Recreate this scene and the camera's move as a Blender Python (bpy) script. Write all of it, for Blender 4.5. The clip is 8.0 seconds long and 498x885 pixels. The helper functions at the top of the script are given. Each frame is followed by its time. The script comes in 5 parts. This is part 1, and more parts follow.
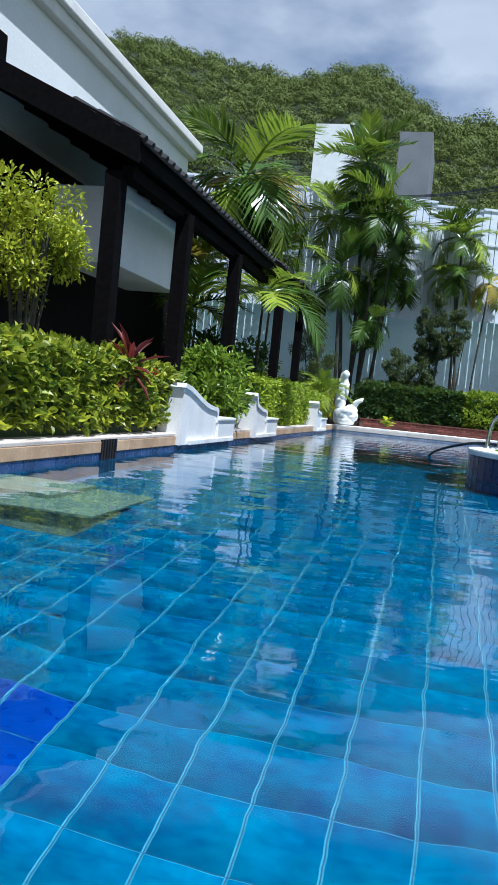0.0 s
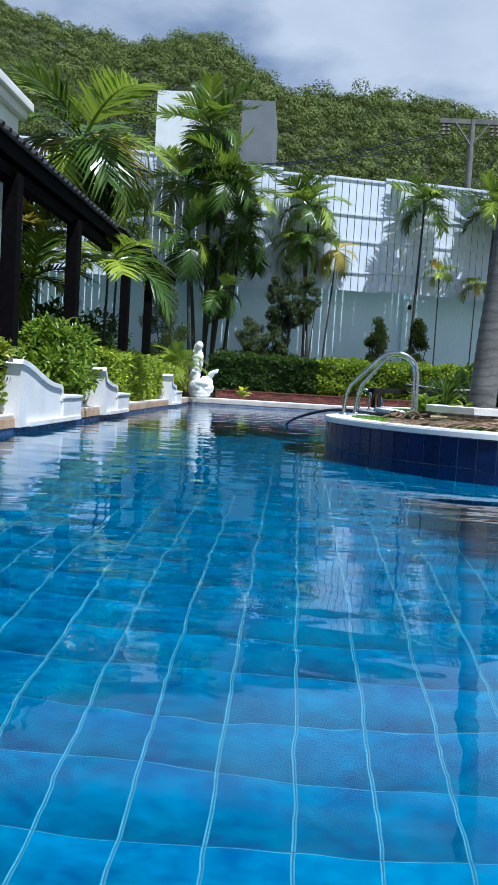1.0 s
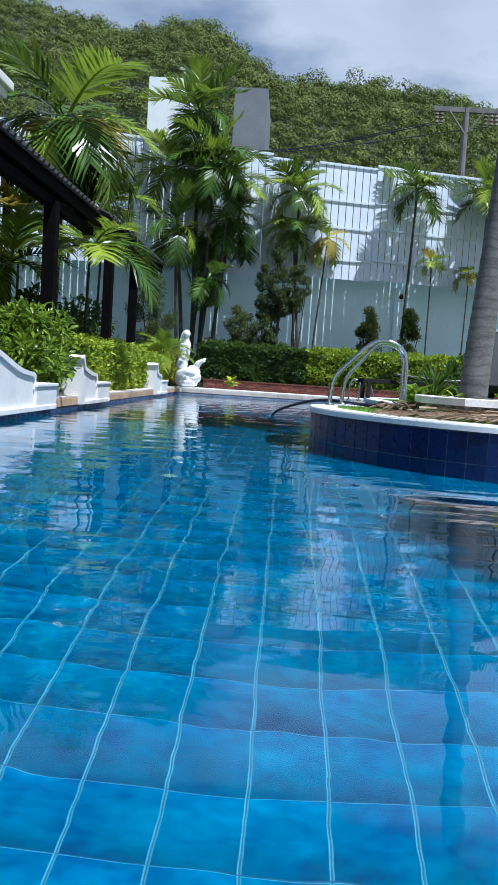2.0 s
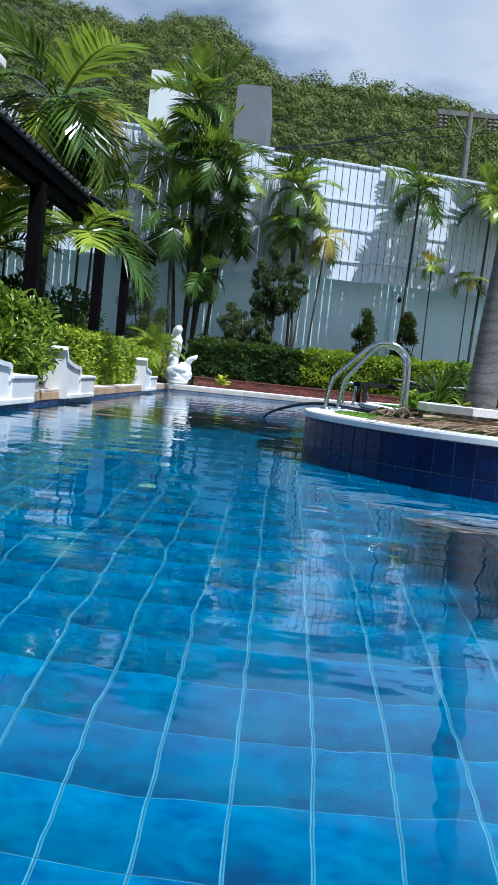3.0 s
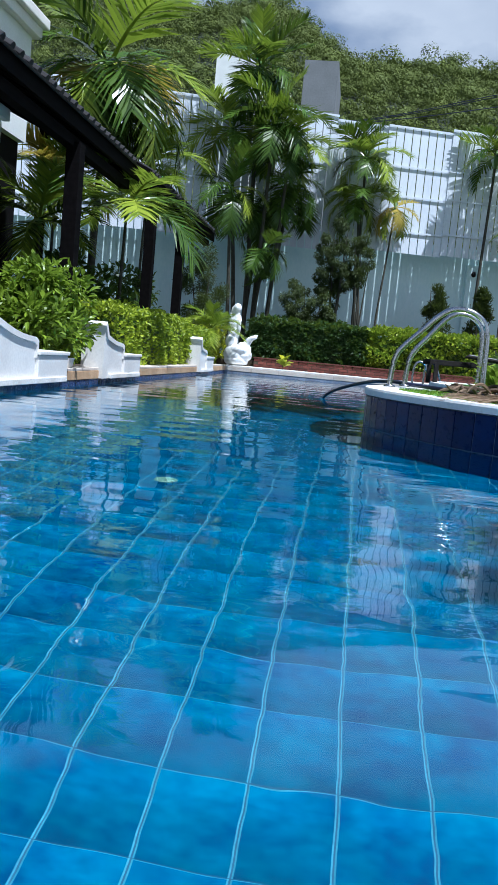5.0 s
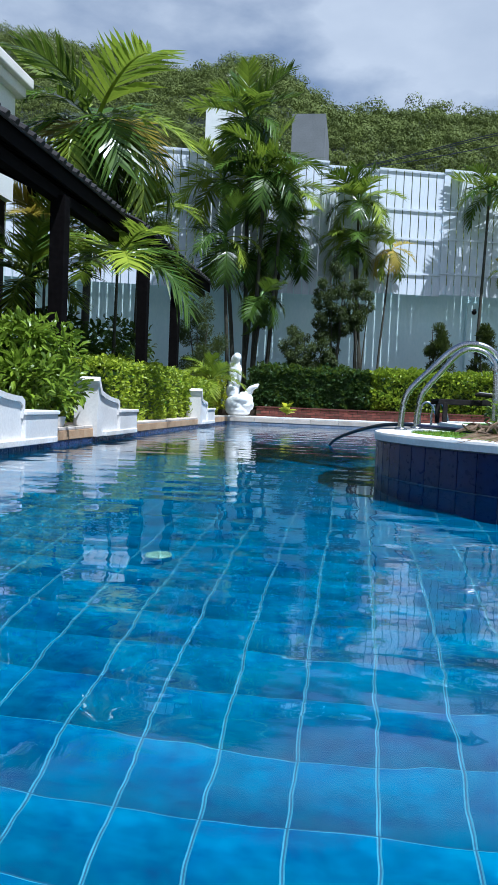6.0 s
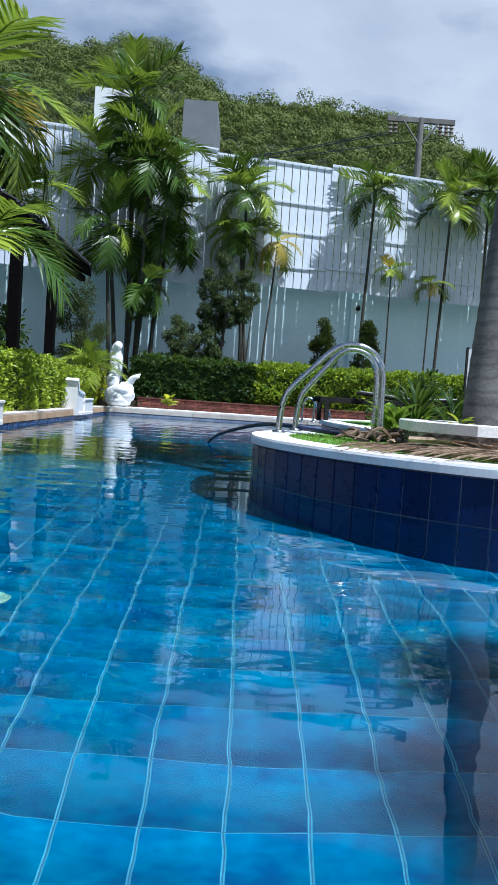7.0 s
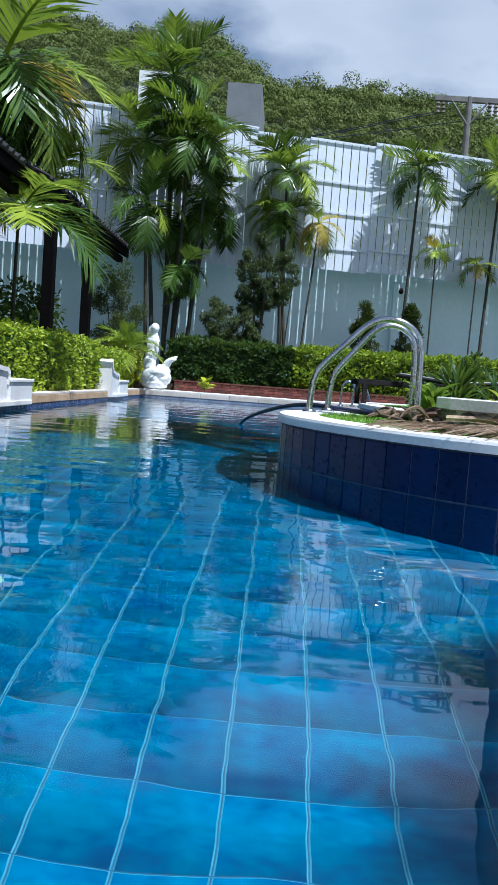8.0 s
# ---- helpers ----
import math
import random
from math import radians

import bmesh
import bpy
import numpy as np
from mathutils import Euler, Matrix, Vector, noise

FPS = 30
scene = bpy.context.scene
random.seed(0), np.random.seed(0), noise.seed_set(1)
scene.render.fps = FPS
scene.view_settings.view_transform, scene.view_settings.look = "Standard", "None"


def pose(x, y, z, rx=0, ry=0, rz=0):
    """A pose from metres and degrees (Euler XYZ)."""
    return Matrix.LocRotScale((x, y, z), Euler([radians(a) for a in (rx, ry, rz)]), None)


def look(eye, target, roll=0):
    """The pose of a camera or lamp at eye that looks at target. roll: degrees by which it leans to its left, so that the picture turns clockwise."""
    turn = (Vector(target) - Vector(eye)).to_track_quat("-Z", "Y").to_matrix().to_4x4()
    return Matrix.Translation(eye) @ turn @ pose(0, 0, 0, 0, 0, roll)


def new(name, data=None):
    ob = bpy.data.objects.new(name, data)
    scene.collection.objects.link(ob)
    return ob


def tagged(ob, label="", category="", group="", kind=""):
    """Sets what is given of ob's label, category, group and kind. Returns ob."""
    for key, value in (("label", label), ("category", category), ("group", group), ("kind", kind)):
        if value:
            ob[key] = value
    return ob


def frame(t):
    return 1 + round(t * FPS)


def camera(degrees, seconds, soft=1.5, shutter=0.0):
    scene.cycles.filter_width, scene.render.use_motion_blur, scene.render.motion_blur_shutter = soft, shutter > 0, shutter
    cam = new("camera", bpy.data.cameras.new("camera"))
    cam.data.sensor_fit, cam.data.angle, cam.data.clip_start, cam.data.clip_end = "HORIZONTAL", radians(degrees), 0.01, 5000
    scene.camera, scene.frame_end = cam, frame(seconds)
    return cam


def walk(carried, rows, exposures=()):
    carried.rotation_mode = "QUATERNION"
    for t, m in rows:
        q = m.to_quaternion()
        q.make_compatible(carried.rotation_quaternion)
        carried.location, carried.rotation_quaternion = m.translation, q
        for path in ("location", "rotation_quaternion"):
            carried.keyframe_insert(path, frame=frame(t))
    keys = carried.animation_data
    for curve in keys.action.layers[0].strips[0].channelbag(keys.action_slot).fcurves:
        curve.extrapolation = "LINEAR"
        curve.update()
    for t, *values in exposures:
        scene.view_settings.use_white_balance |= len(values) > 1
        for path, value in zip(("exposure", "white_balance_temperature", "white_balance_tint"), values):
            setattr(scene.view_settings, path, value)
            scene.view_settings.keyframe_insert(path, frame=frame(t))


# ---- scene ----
cam = camera(33.8, 8.0, soft=0.8)
PATH = [
    (0, (0.519, 0.042, 0.577), (0.071, 1.988, 0.472), 5.7),
    (0.5, (0.503, 0.323, 0.553), (0.271, 2.305, 0.42), 3.8),
    (1, (0.505, 0.507, 0.573), (0.4, 2.499, 0.43), 3.4),
    (1.5, (0.53, 0.716, 0.536), (0.429, 2.707, 0.381), 3.5),
    (2, (0.597, 0.879, 0.562), (0.512, 2.871, 0.397), 3.7),
    (2.2, (0.598, 0.977, 0.569), (0.536, 2.969, 0.403), 3.9),
    (3.3, (0.55, 1.57, 0.561), (0.454, 3.561, 0.393), 6.9),
    (3.5, (0.532, 1.661, 0.562), (0.368, 3.646, 0.382), 6.7),
    (4, (0.588, 1.871, 0.53), (0.328, 3.842, 0.319), 5.5),
    (4.5, (0.657, 2.125, 0.499), (0.454, 4.101, 0.268), 5.5),
    (4.7, (0.7, 2.241, 0.488), (0.492, 4.216, 0.252), 5.7),
    (5.8, (0.658, 2.624, 0.478), (0.388, 4.602, 0.37), 2.6),
    (6, (0.664, 2.808, 0.476), (0.415, 4.79, 0.377), 2.3),
    (6.5, (0.632, 3.078, 0.522), (0.483, 5.068, 0.396), 3.8),
    (7, (0.735, 3.202, 0.557), (0.763, 5.198, 0.445), 3.8),
    (7.5, (0.836, 3.341, 0.53), (0.934, 5.336, 0.416), 4.7),
    (8, (0.838, 3.503, 0.494), (0.766, 5.496, 0.343), 4.2),
]
walk(cam, [(t, look(eye, target, roll)) for t, eye, target, roll in PATH], [(0.0, 0.55, 5380, 8.0), (8.0, 0.55, 5380, 8.0)])

# ---- world and sun ----
SUN = Vector((0.30, -0.29, 0.91)).normalized()
world = bpy.data.worlds.new("sky_world")
scene.world = world
world.use_nodes = True
wn, wl = world.node_tree.nodes, world.node_tree.links
wn.clear()
w_out, w_bg, w_sky = wn.new("ShaderNodeOutputWorld"), wn.new("ShaderNodeBackground"), wn.new("ShaderNodeTexSky")
w_sky.sky_type, w_sky.sun_disc = "NISHITA", False
w_sky.sun_elevation = math.asin(SUN.z)
w_sky.sun_rotation = math.atan2(SUN.x, SUN.y)
w_tc, w_map, w_n1, w_r1, w_mix = (wn.new("ShaderNodeTexCoord"), wn.new("ShaderNodeMapping"), wn.new("ShaderNodeTexNoise"),
                                 wn.new("ShaderNodeValToRGB"), wn.new("ShaderNodeMix"))
w_map.inputs["Scale"].default_value = (1.0, 1.0, 2.2)
w_map.inputs["Location"].default_value = (0.35, 0.1, 0.0)
w_n1.inputs["Scale"].default_value, w_n1.inputs["Detail"].default_value, w_n1.inputs["Roughness"].default_value = 2.6, 9, 0.52
w_r1.color_ramp.elements[0].position, w_r1.color_ramp.elements[1].position = 0.37, 0.50
w_r1.color_ramp.elements[0].color = (0.22, 0.22, 0.22, 1)
w_n2, w_r2 = wn.new("ShaderNodeTexNoise"), wn.new("ShaderNodeValToRGB")
w_n2.inputs["Scale"].default_value, w_n2.inputs["Detail"].default_value = 4.0, 6
w_r2.color_ramp.elements[0].position, w_r2.color_ramp.elements[1].position = 0.35, 0.65
w_r2.color_ramp.elements[0].color, w_r2.color_ramp.elements[1].color = (5.5, 5.9, 6.6, 1), (7.6, 7.8, 8.15, 1)
w_mix.data_type = "RGBA"
wl.new(w_tc.outputs["Generated"], w_map.inputs["Vector"])
wl.new(w_map.outputs["Vector"], w_n1.inputs["Vector"])
wl.new(w_map.outputs["Vector"], w_n2.inputs["Vector"])
wl.new(w_n1.outputs["Fac"], w_r1.inputs["Fac"])
wl.new(w_n2.outputs["Fac"], w_r2.inputs["Fac"])
w_sep, w_hi, w_mul = wn.new("ShaderNodeSeparateXYZ"), wn.new("ShaderNodeMapRange"), wn.new("ShaderNodeMath")
w_hi.inputs["From Min"].default_value, w_hi.inputs["From Max"].default_value = 0.43, 0.49
w_hi.inputs["To Min"].default_value, w_hi.inputs["To Max"].default_value = 1.0, 0.06
w_mul.operation = "MULTIPLY"
wl.new(w_tc.outputs["Generated"], w_sep.inputs["Vector"])
wl.new(w_sep.outputs["Z"], w_hi.inputs["Value"])
wl.new(w_hi.outputs["Result"], w_mul.inputs[0])
wl.new(w_r1.outputs["Color"], w_mul.inputs[1])
wl.new(w_mul.outputs[0], w_mix.inputs["Factor"])
wl.new(w_sky.outputs["Color"], w_mix.inputs["A"])
wl.new(w_r2.outputs["Color"], w_mix.inputs["B"])
wl.new(w_mix.outputs["Result"], w_bg.inputs["Color"])
wl.new(w_bg.outputs["Background"], w_out.inputs["Surface"])
w_bg.inputs["Strength"].default_value = 0.062

sun_data = bpy.data.lights.new("sun", "SUN")
sun_data.energy, sun_data.angle, sun_data.color = 5.0, radians(0.53), (1.0, 0.96, 0.90)
sun_ob = new("sun", sun_data)
sun_ob.matrix_world = look(SUN * 60, (0, 0, 0))


# ---- materials ----
def material(name):
    m = bpy.data.materials.new(name)
    m.use_nodes = True
    return m, m.node_tree.nodes, m.node_tree.links, m.node_tree.nodes["Principled BSDF"]


def surface(name, dark, light, rough=0.6, scale=6.0, fine=60.0, bump=0.2, metal=0.0, spots=0.0, vary=0.0, stretch=(1, 1, 1), depth=0.01, spec=0.5, detail=6):
    """Two scales of noise between two colours, with fine relief; vary: brightness that differs from piece to piece."""
    m, n, l, b = material(name)
    tc, mp = n.new("ShaderNodeNewGeometry"), n.new("ShaderNodeMapping")
    mp.inputs["Scale"].default_value = stretch
    l.new(tc.outputs["Position"], mp.inputs["Vector"])
    b.inputs["Specular IOR Level"].default_value = spec
    big, small = n.new("ShaderNodeTexNoise"), n.new("ShaderNodeTexNoise")
    for t, s, d in ((big, scale, min(5, detail)), (small, fine, detail)):
        t.inputs["Scale"].default_value, t.inputs["Detail"].default_value = s, d
        l.new(mp.outputs["Vector"], t.inputs["Vector"])
    mix = n.new("ShaderNodeMath")
    mix.operation = "MULTIPLY_ADD"
    mix.inputs[1].default_value = 0.55
    half = n.new("ShaderNodeMath")
    half.operation = "MULTIPLY"
    half.inputs[1].default_value = 0.45
    l.new(big.outputs["Fac"], mix.inputs[0])
    l.new(small.outputs["Fac"], half.inputs[0])
    l.new(half.outputs[0], mix.inputs[2])
    ramp = n.new("ShaderNodeValToRGB")
    ramp.color_ramp.elements[0].position, ramp.color_ramp.elements[1].position = 0.36, 0.64
    ramp.color_ramp.elements[0].color, ramp.color_ramp.elements[1].color = (*dark, 1), (*light, 1)
    l.new(mix.outputs[0], ramp.inputs["Fac"])
    col = ramp.outputs["Color"]
    if vary:
        info, rng, hsv = n.new("ShaderNodeObjectInfo"), n.new("ShaderNodeMapRange"), n.new("ShaderNodeHueSaturation")
        rng.inputs["To Min"].default_value, rng.inputs["To Max"].default_value = 1 - vary, 1 + vary
        isl, both = n.new("ShaderNodeNewGeometry"), n.new("ShaderNodeMath")
        both.operation = "ADD"
        l.new(info.outputs["Random"], both.inputs[0])
        l.new(isl.outputs["Random Per Island"], both.inputs[1])
        wrap = n.new("ShaderNodeMath")
        wrap.operation = "FRACT"
        l.new(both.outputs[0], wrap.inputs[0])
        l.new(wrap.outputs[0], rng.inputs["Value"])
        l.new(rng.outputs["Result"], hsv.inputs["Value"])
        l.new(col, hsv.inputs["Color"])
        col = hsv.outputs["Color"]
    l.new(col, b.inputs["Base Color"])
    b.inputs["Metallic"].default_value = metal
    rr = n.new("ShaderNodeMapRange")
    rr.inputs["To Min"].default_value, rr.inputs["To Max"].default_value = max(0.02, rough - 0.12), min(1, rough + 0.12)
    l.new(small.outputs["Fac"], rr.inputs["Value"])
    l.new(rr.outputs["Result"], b.inputs["Roughness"])
    if bump:
        bp = n.new("ShaderNodeBump")
        bp.inputs["Strength"].default_value, bp.inputs["Distance"].default_value = bump, depth
        l.new(mix.outputs[0], bp.inputs["Height"])
        l.new(bp.outputs["Normal"], b.inputs["Normal"])
    return m


def foliage(name, dark, light, rough=0.45, through_light=0.35, tint=(0.35, 0.5, 0.05), patch=2.2, each=0.55, patchy=0.3):
    """Leaves: each island its own green between dark and light, with light that passes through the blade."""
    m, n, l, b = material(name)
    geo, info, tc, noi = n.new("ShaderNodeNewGeometry"), n.new("ShaderNodeObjectInfo"), n.new("ShaderNodeTexCoord"), n.new("ShaderNodeTexNoise")
    noi.inputs["Scale"].default_value = patch
    l.new(tc.outputs["Object"], noi.inputs["Vector"])
    a1, a2 = n.new("ShaderNodeMath"), n.new("ShaderNodeMath")
    a1.operation = a2.operation = "MULTIPLY_ADD"
    a1.inputs[1].default_value, a2.inputs[1].default_value = each, 0.25
    l.new(geo.outputs["Random Per Island"], a1.inputs[0])
    sc = n.new("ShaderNodeMath")
    sc.operation = "MULTIPLY"
    sc.inputs[1].default_value = patchy
    l.new(noi.outputs["Fac"], sc.inputs[0])
    l.new(sc.outputs[0], a1.inputs[2])
    l.new(info.outputs["Random"], a2.inputs[0])
    l.new(a1.outputs[0], a2.inputs[2])
    ramp = n.new("ShaderNodeValToRGB")
    ramp.color_ramp.elements[0].position, ramp.color_ramp.elements[1].position = 0.1, 0.95
    ramp.color_ramp.elements[0].color, ramp.color_ramp.elements[1].color = (*dark, 1), (*light, 1)
    l.new(a2.outputs[0], ramp.inputs["Fac"])
    l.new(ramp.outputs["Color"], b.inputs["Base Color"])
    b.inputs["Roughness"].default_value = rough
    b.inputs["Specular IOR Level"].default_value = 0.28
    tr, ms, out = n.new("ShaderNodeBsdfTranslucent"), n.new("ShaderNodeMixShader"), n["Material Output"]
    tc2 = n.new("ShaderNodeMix")
    tc2.data_type, tc2.blend_type = "RGBA", "MIX"
    tc2.inputs["Factor"].default_value = 0.5
    tc2.inputs["B"].default_value = (*tint, 1)
    l.new(ramp.outputs["Color"], tc2.inputs["A"])
    l.new(tc2.outputs["Result"], tr.inputs["Color"])
    ms.inputs["Fac"].default_value = through_light
    l.new(b.outputs["BSDF"], ms.inputs[1])
    l.new(tr.outputs["BSDF"], ms.inputs[2])
    l.new(ms.outputs["Shader"], out.inputs["Surface"])
    return m


def water_material():
    m, n, l, b = material("pool_water")
    b.inputs["Base Color"].default_value = (1, 1, 1, 1)
    b.inputs["Transmission Weight"].default_value, b.inputs["IOR"].default_value, b.inputs["Roughness"].default_value = 1.0, 1.333, 0.0
    tc, mp = n.new("ShaderNodeTexCoord"), n.new("ShaderNodeMapping")
    mp.inputs["Scale"].default_value = (0.8, 1.25, 1.0)
    mp.inputs["Rotation"].default_value = (0, 0, 0.12)
    l.new(tc.outputs["Object"], mp.inputs["Vector"])
    prev = None
    for s, d, dist in ((1.9, 1, 0.0098), (4.6, 2, 0.0022)):
        t, bp = n.new("ShaderNodeTexNoise"), n.new("ShaderNodeBump")
        t.inputs["Scale"].default_value, t.inputs["Detail"].default_value = s, d
        bp.inputs["Strength"].default_value, bp.inputs["Distance"].default_value = 1.0, dist
        l.new(mp.outputs["Vector"], t.inputs["Vector"])
        l.new(t.outputs["Fac"], bp.inputs["Height"])
        if prev:
            l.new(prev.outputs["Normal"], bp.inputs["Normal"])
        prev = bp
    l.new(prev.outputs["Normal"], b.inputs["Normal"])
    return m


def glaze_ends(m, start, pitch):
    """Ripple light painted into each tile: deeper blue at one short end, paler opposite."""
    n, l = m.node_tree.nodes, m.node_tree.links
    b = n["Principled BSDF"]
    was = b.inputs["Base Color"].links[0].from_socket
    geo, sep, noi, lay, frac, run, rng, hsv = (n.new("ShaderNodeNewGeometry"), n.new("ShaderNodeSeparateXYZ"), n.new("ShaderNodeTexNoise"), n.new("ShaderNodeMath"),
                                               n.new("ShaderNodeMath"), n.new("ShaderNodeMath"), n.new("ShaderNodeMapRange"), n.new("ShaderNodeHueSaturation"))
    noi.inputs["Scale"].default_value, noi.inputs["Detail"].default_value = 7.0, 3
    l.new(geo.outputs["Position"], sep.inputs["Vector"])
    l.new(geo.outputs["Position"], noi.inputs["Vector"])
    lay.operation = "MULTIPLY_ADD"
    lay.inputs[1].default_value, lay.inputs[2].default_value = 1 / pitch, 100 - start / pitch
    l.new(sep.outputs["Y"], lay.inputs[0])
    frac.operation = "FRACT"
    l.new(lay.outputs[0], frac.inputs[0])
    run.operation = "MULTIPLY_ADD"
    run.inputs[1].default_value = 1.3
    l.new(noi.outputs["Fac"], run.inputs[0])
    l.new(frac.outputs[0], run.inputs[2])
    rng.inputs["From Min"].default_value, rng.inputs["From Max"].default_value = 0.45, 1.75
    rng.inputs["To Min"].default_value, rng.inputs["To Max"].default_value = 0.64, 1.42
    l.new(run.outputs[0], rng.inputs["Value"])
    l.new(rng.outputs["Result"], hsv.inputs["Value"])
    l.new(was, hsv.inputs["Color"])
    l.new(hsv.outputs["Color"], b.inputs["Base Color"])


WATER = water_material()
# mottled blues put caustic light into the floor tile's colour
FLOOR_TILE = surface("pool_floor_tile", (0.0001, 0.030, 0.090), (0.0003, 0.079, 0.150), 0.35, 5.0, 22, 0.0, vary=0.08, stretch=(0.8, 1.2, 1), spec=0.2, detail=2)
TILE_EDGE = surface("worn_tile_edge", (0.010, 0.105, 0.165), (0.028, 0.175, 0.25), 0.6, 6, 60, 0.1)
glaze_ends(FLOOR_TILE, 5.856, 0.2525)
DEEP_BLUE = surface("deep_blue_tile", (0.0005, 0.016, 0.13), (0.001, 0.028, 0.20), 0.3, 3, 20, 0.05)
TERRAZZO = surface("green_terrazzo", (0.035, 0.085, 0.07), (0.09, 0.15, 0.125), 0.6, 10, 60, 0.2)
GROUT = surface("pool_grout", (0.002, 0.040, 0.085), (0.004, 0.060, 0.115), 0.8, 5, 50, 0.1)
NAVY = surface("navy_glazed_tile", (0.002, 0.010, 0.055), (0.004, 0.020, 0.095), 0.30, 4, 30, 0.05, vary=0.2, spec=0.25)
NAVY_JOINT = surface("navy_joint", (0.10, 0.13, 0.19), (0.22, 0.26, 0.33), 0.8, 8, 60, 0.2)
BAND_TILE = surface("waterline_tile", (0.024, 0.045, 0.125), (0.05, 0.085, 0.20), 0.25, 5, 40, 0.05, vary=0.3)
PALE_STONE = surface("pale_stone", (0.44, 0.37, 0.31), (0.60, 0.53, 0.47), 0.85, 4, 60, 0.3, vary=0.1, depth=0.004)
BAND_PALE = surface("pale_waterline_tile", (0.16, 0.19, 0.26), (0.26, 0.29, 0.37), 0.35, 5, 40, 0.05, vary=0.2)
SANDSTONE = surface("sandstone", (0.38, 0.23, 0.12), (0.56, 0.38, 0.23), 0.85, 5, 70, 0.35, vary=0.12, depth=0.004)
WHITE = surface("white_plaster", (0.62, 0.60, 0.58), (0.76, 0.74, 0.71), 0.7, 2.5, 40, 0.12, depth=0.004)
RIM_WHITE = surface("island_rim_white", (0.72, 0.71, 0.69), (0.86, 0.85, 0.83), 0.7, 3, 50, 0.15, depth=0.004)
WHITE_DIRTY = surface("weathered_white_coping", (0.58, 0.55, 0.51), (0.82, 0.80, 0.77), 0.8, 4, 50, 0.25, depth=0.004)
STATUE_WHITE = surface("statue_white", (0.66, 0.66, 0.67), (0.84, 0.84, 0.84), 0.6, 8, 60, 0.3, depth=0.01)
WALL_WHITE = surface("house_white", (0.66, 0.68, 0.68), (0.78, 0.79, 0.79), 0.75, 1.2, 30, 0.1, depth=0.004)
WALL_FAR = surface("garden_wall_paint", (0.60, 0.80, 0.82), (0.72, 0.88, 0.89), 0.75, 0.8, 20, 0.1, stretch=(1, 1, 0.4), depth=0.004)
SHEET = surface("white_sheet_metal", (0.58, 0.63, 0.72), (0.70, 0.74, 0.81), 0.45, 0.8, 20, 0.05, stretch=(2, 2, 0.3), depth=0.003)
DARKWOOD = surface("dark_stained_wood", (0.0022, 0.002, 0.0022), (0.007, 0.006, 0.0065), 0.75, 3, 40, 0.2, stretch=(6, 0.6, 6), depth=0.003, spec=0.03)
ROOFTILE = surface("dark_roof_tile", (0.012, 0.011, 0.012), (0.035, 0.033, 0.035), 0.7, 6, 50, 0.2, vary=0.3, depth=0.004, spec=0.25)
# near-black colour that paints in the shade on the house's lower wall
DARKWALL = surface("near_black", (0.004, 0.004, 0.005), (0.010, 0.009, 0.009), 0.7, 3, 30, 0.2, spec=0.1)
STEEL = surface("stainless_steel", (0.42, 0.42, 0.42), (0.56, 0.56, 0.56), 0.24, 5, 80, 0.02, metal=1.0)
BRICK = surface("red_brick", (0.085, 0.022, 0.016), (0.17, 0.05, 0.035), 0.9, 12, 90, 0.4, vary=0.3, depth=0.004)
MORTAR = surface("mortar", (0.30, 0.27, 0.24), (0.45, 0.42, 0.38), 0.95, 12, 90, 0.4, depth=0.003)
SOIL = surface("soil", (0.03, 0.02, 0.013), (0.08, 0.055, 0.035), 0.95, 4, 40, 0.6, depth=0.02)
PAVING = surface("deck_paving", (0.20, 0.18, 0.16), (0.31, 0.28, 0.25), 0.85, 1.5, 40, 0.2, depth=0.004)
LAND = surface("far_land", (0.03, 0.05, 0.015), (0.07, 0.09, 0.03), 0.95, 0.1, 2, 0.3)
UNDERWOOD = surface("forest_floor", (0.006, 0.012, 0.004), (0.02, 0.03, 0.010), 0.95, 0.1, 2, 0.3)
TURF = surface("turf_base", (0.05, 0.15, 0.015), (0.13, 0.28, 0.035), 0.9, 5, 60, 0.5, depth=0.01)
BARK = surface("palm_bark", (0.075, 0.072, 0.066), (0.165, 0.160, 0.148), 0.9, 4, 34, 0.35, stretch=(1, 1, 2.6), depth=0.006)


def ringed(m, period):
    """Darker ring scars round a palm trunk, a little uneven."""
    n, l = m.node_tree.nodes, m.node_tree.links
    b = n["Principled BSDF"]
    was = b.inputs["Base Color"].links[0].from_socket
    geo, wave, rng, hsv = n.new("ShaderNodeNewGeometry"), n.new("ShaderNodeTexWave"), n.new("ShaderNodeMapRange"), n.new("ShaderNodeHueSaturation")
    wave.bands_direction = "Z"
    wave.inputs["Scale"].default_value, wave.inputs["Distortion"].default_value = 0.314 / period, 4.0
    wave.inputs["Detail"].default_value, wave.inputs["Detail Scale"].default_value = 2.0, 1.6
    l.new(geo.outputs["Position"], wave.inputs["Vector"])
    rng.inputs["From Min"].default_value, rng.inputs["From Max"].default_value = 0.0, 0.35
    rng.inputs["To Min"].default_value, rng.inputs["To Max"].default_value = 0.74, 1.04
    l.new(wave.outputs["Fac"], rng.inputs["Value"])
    l.new(rng.outputs["Result"], hsv.inputs["Value"])
    l.new(was, hsv.inputs["Color"])
    l.new(hsv.outputs["Color"], b.inputs["Base Color"])


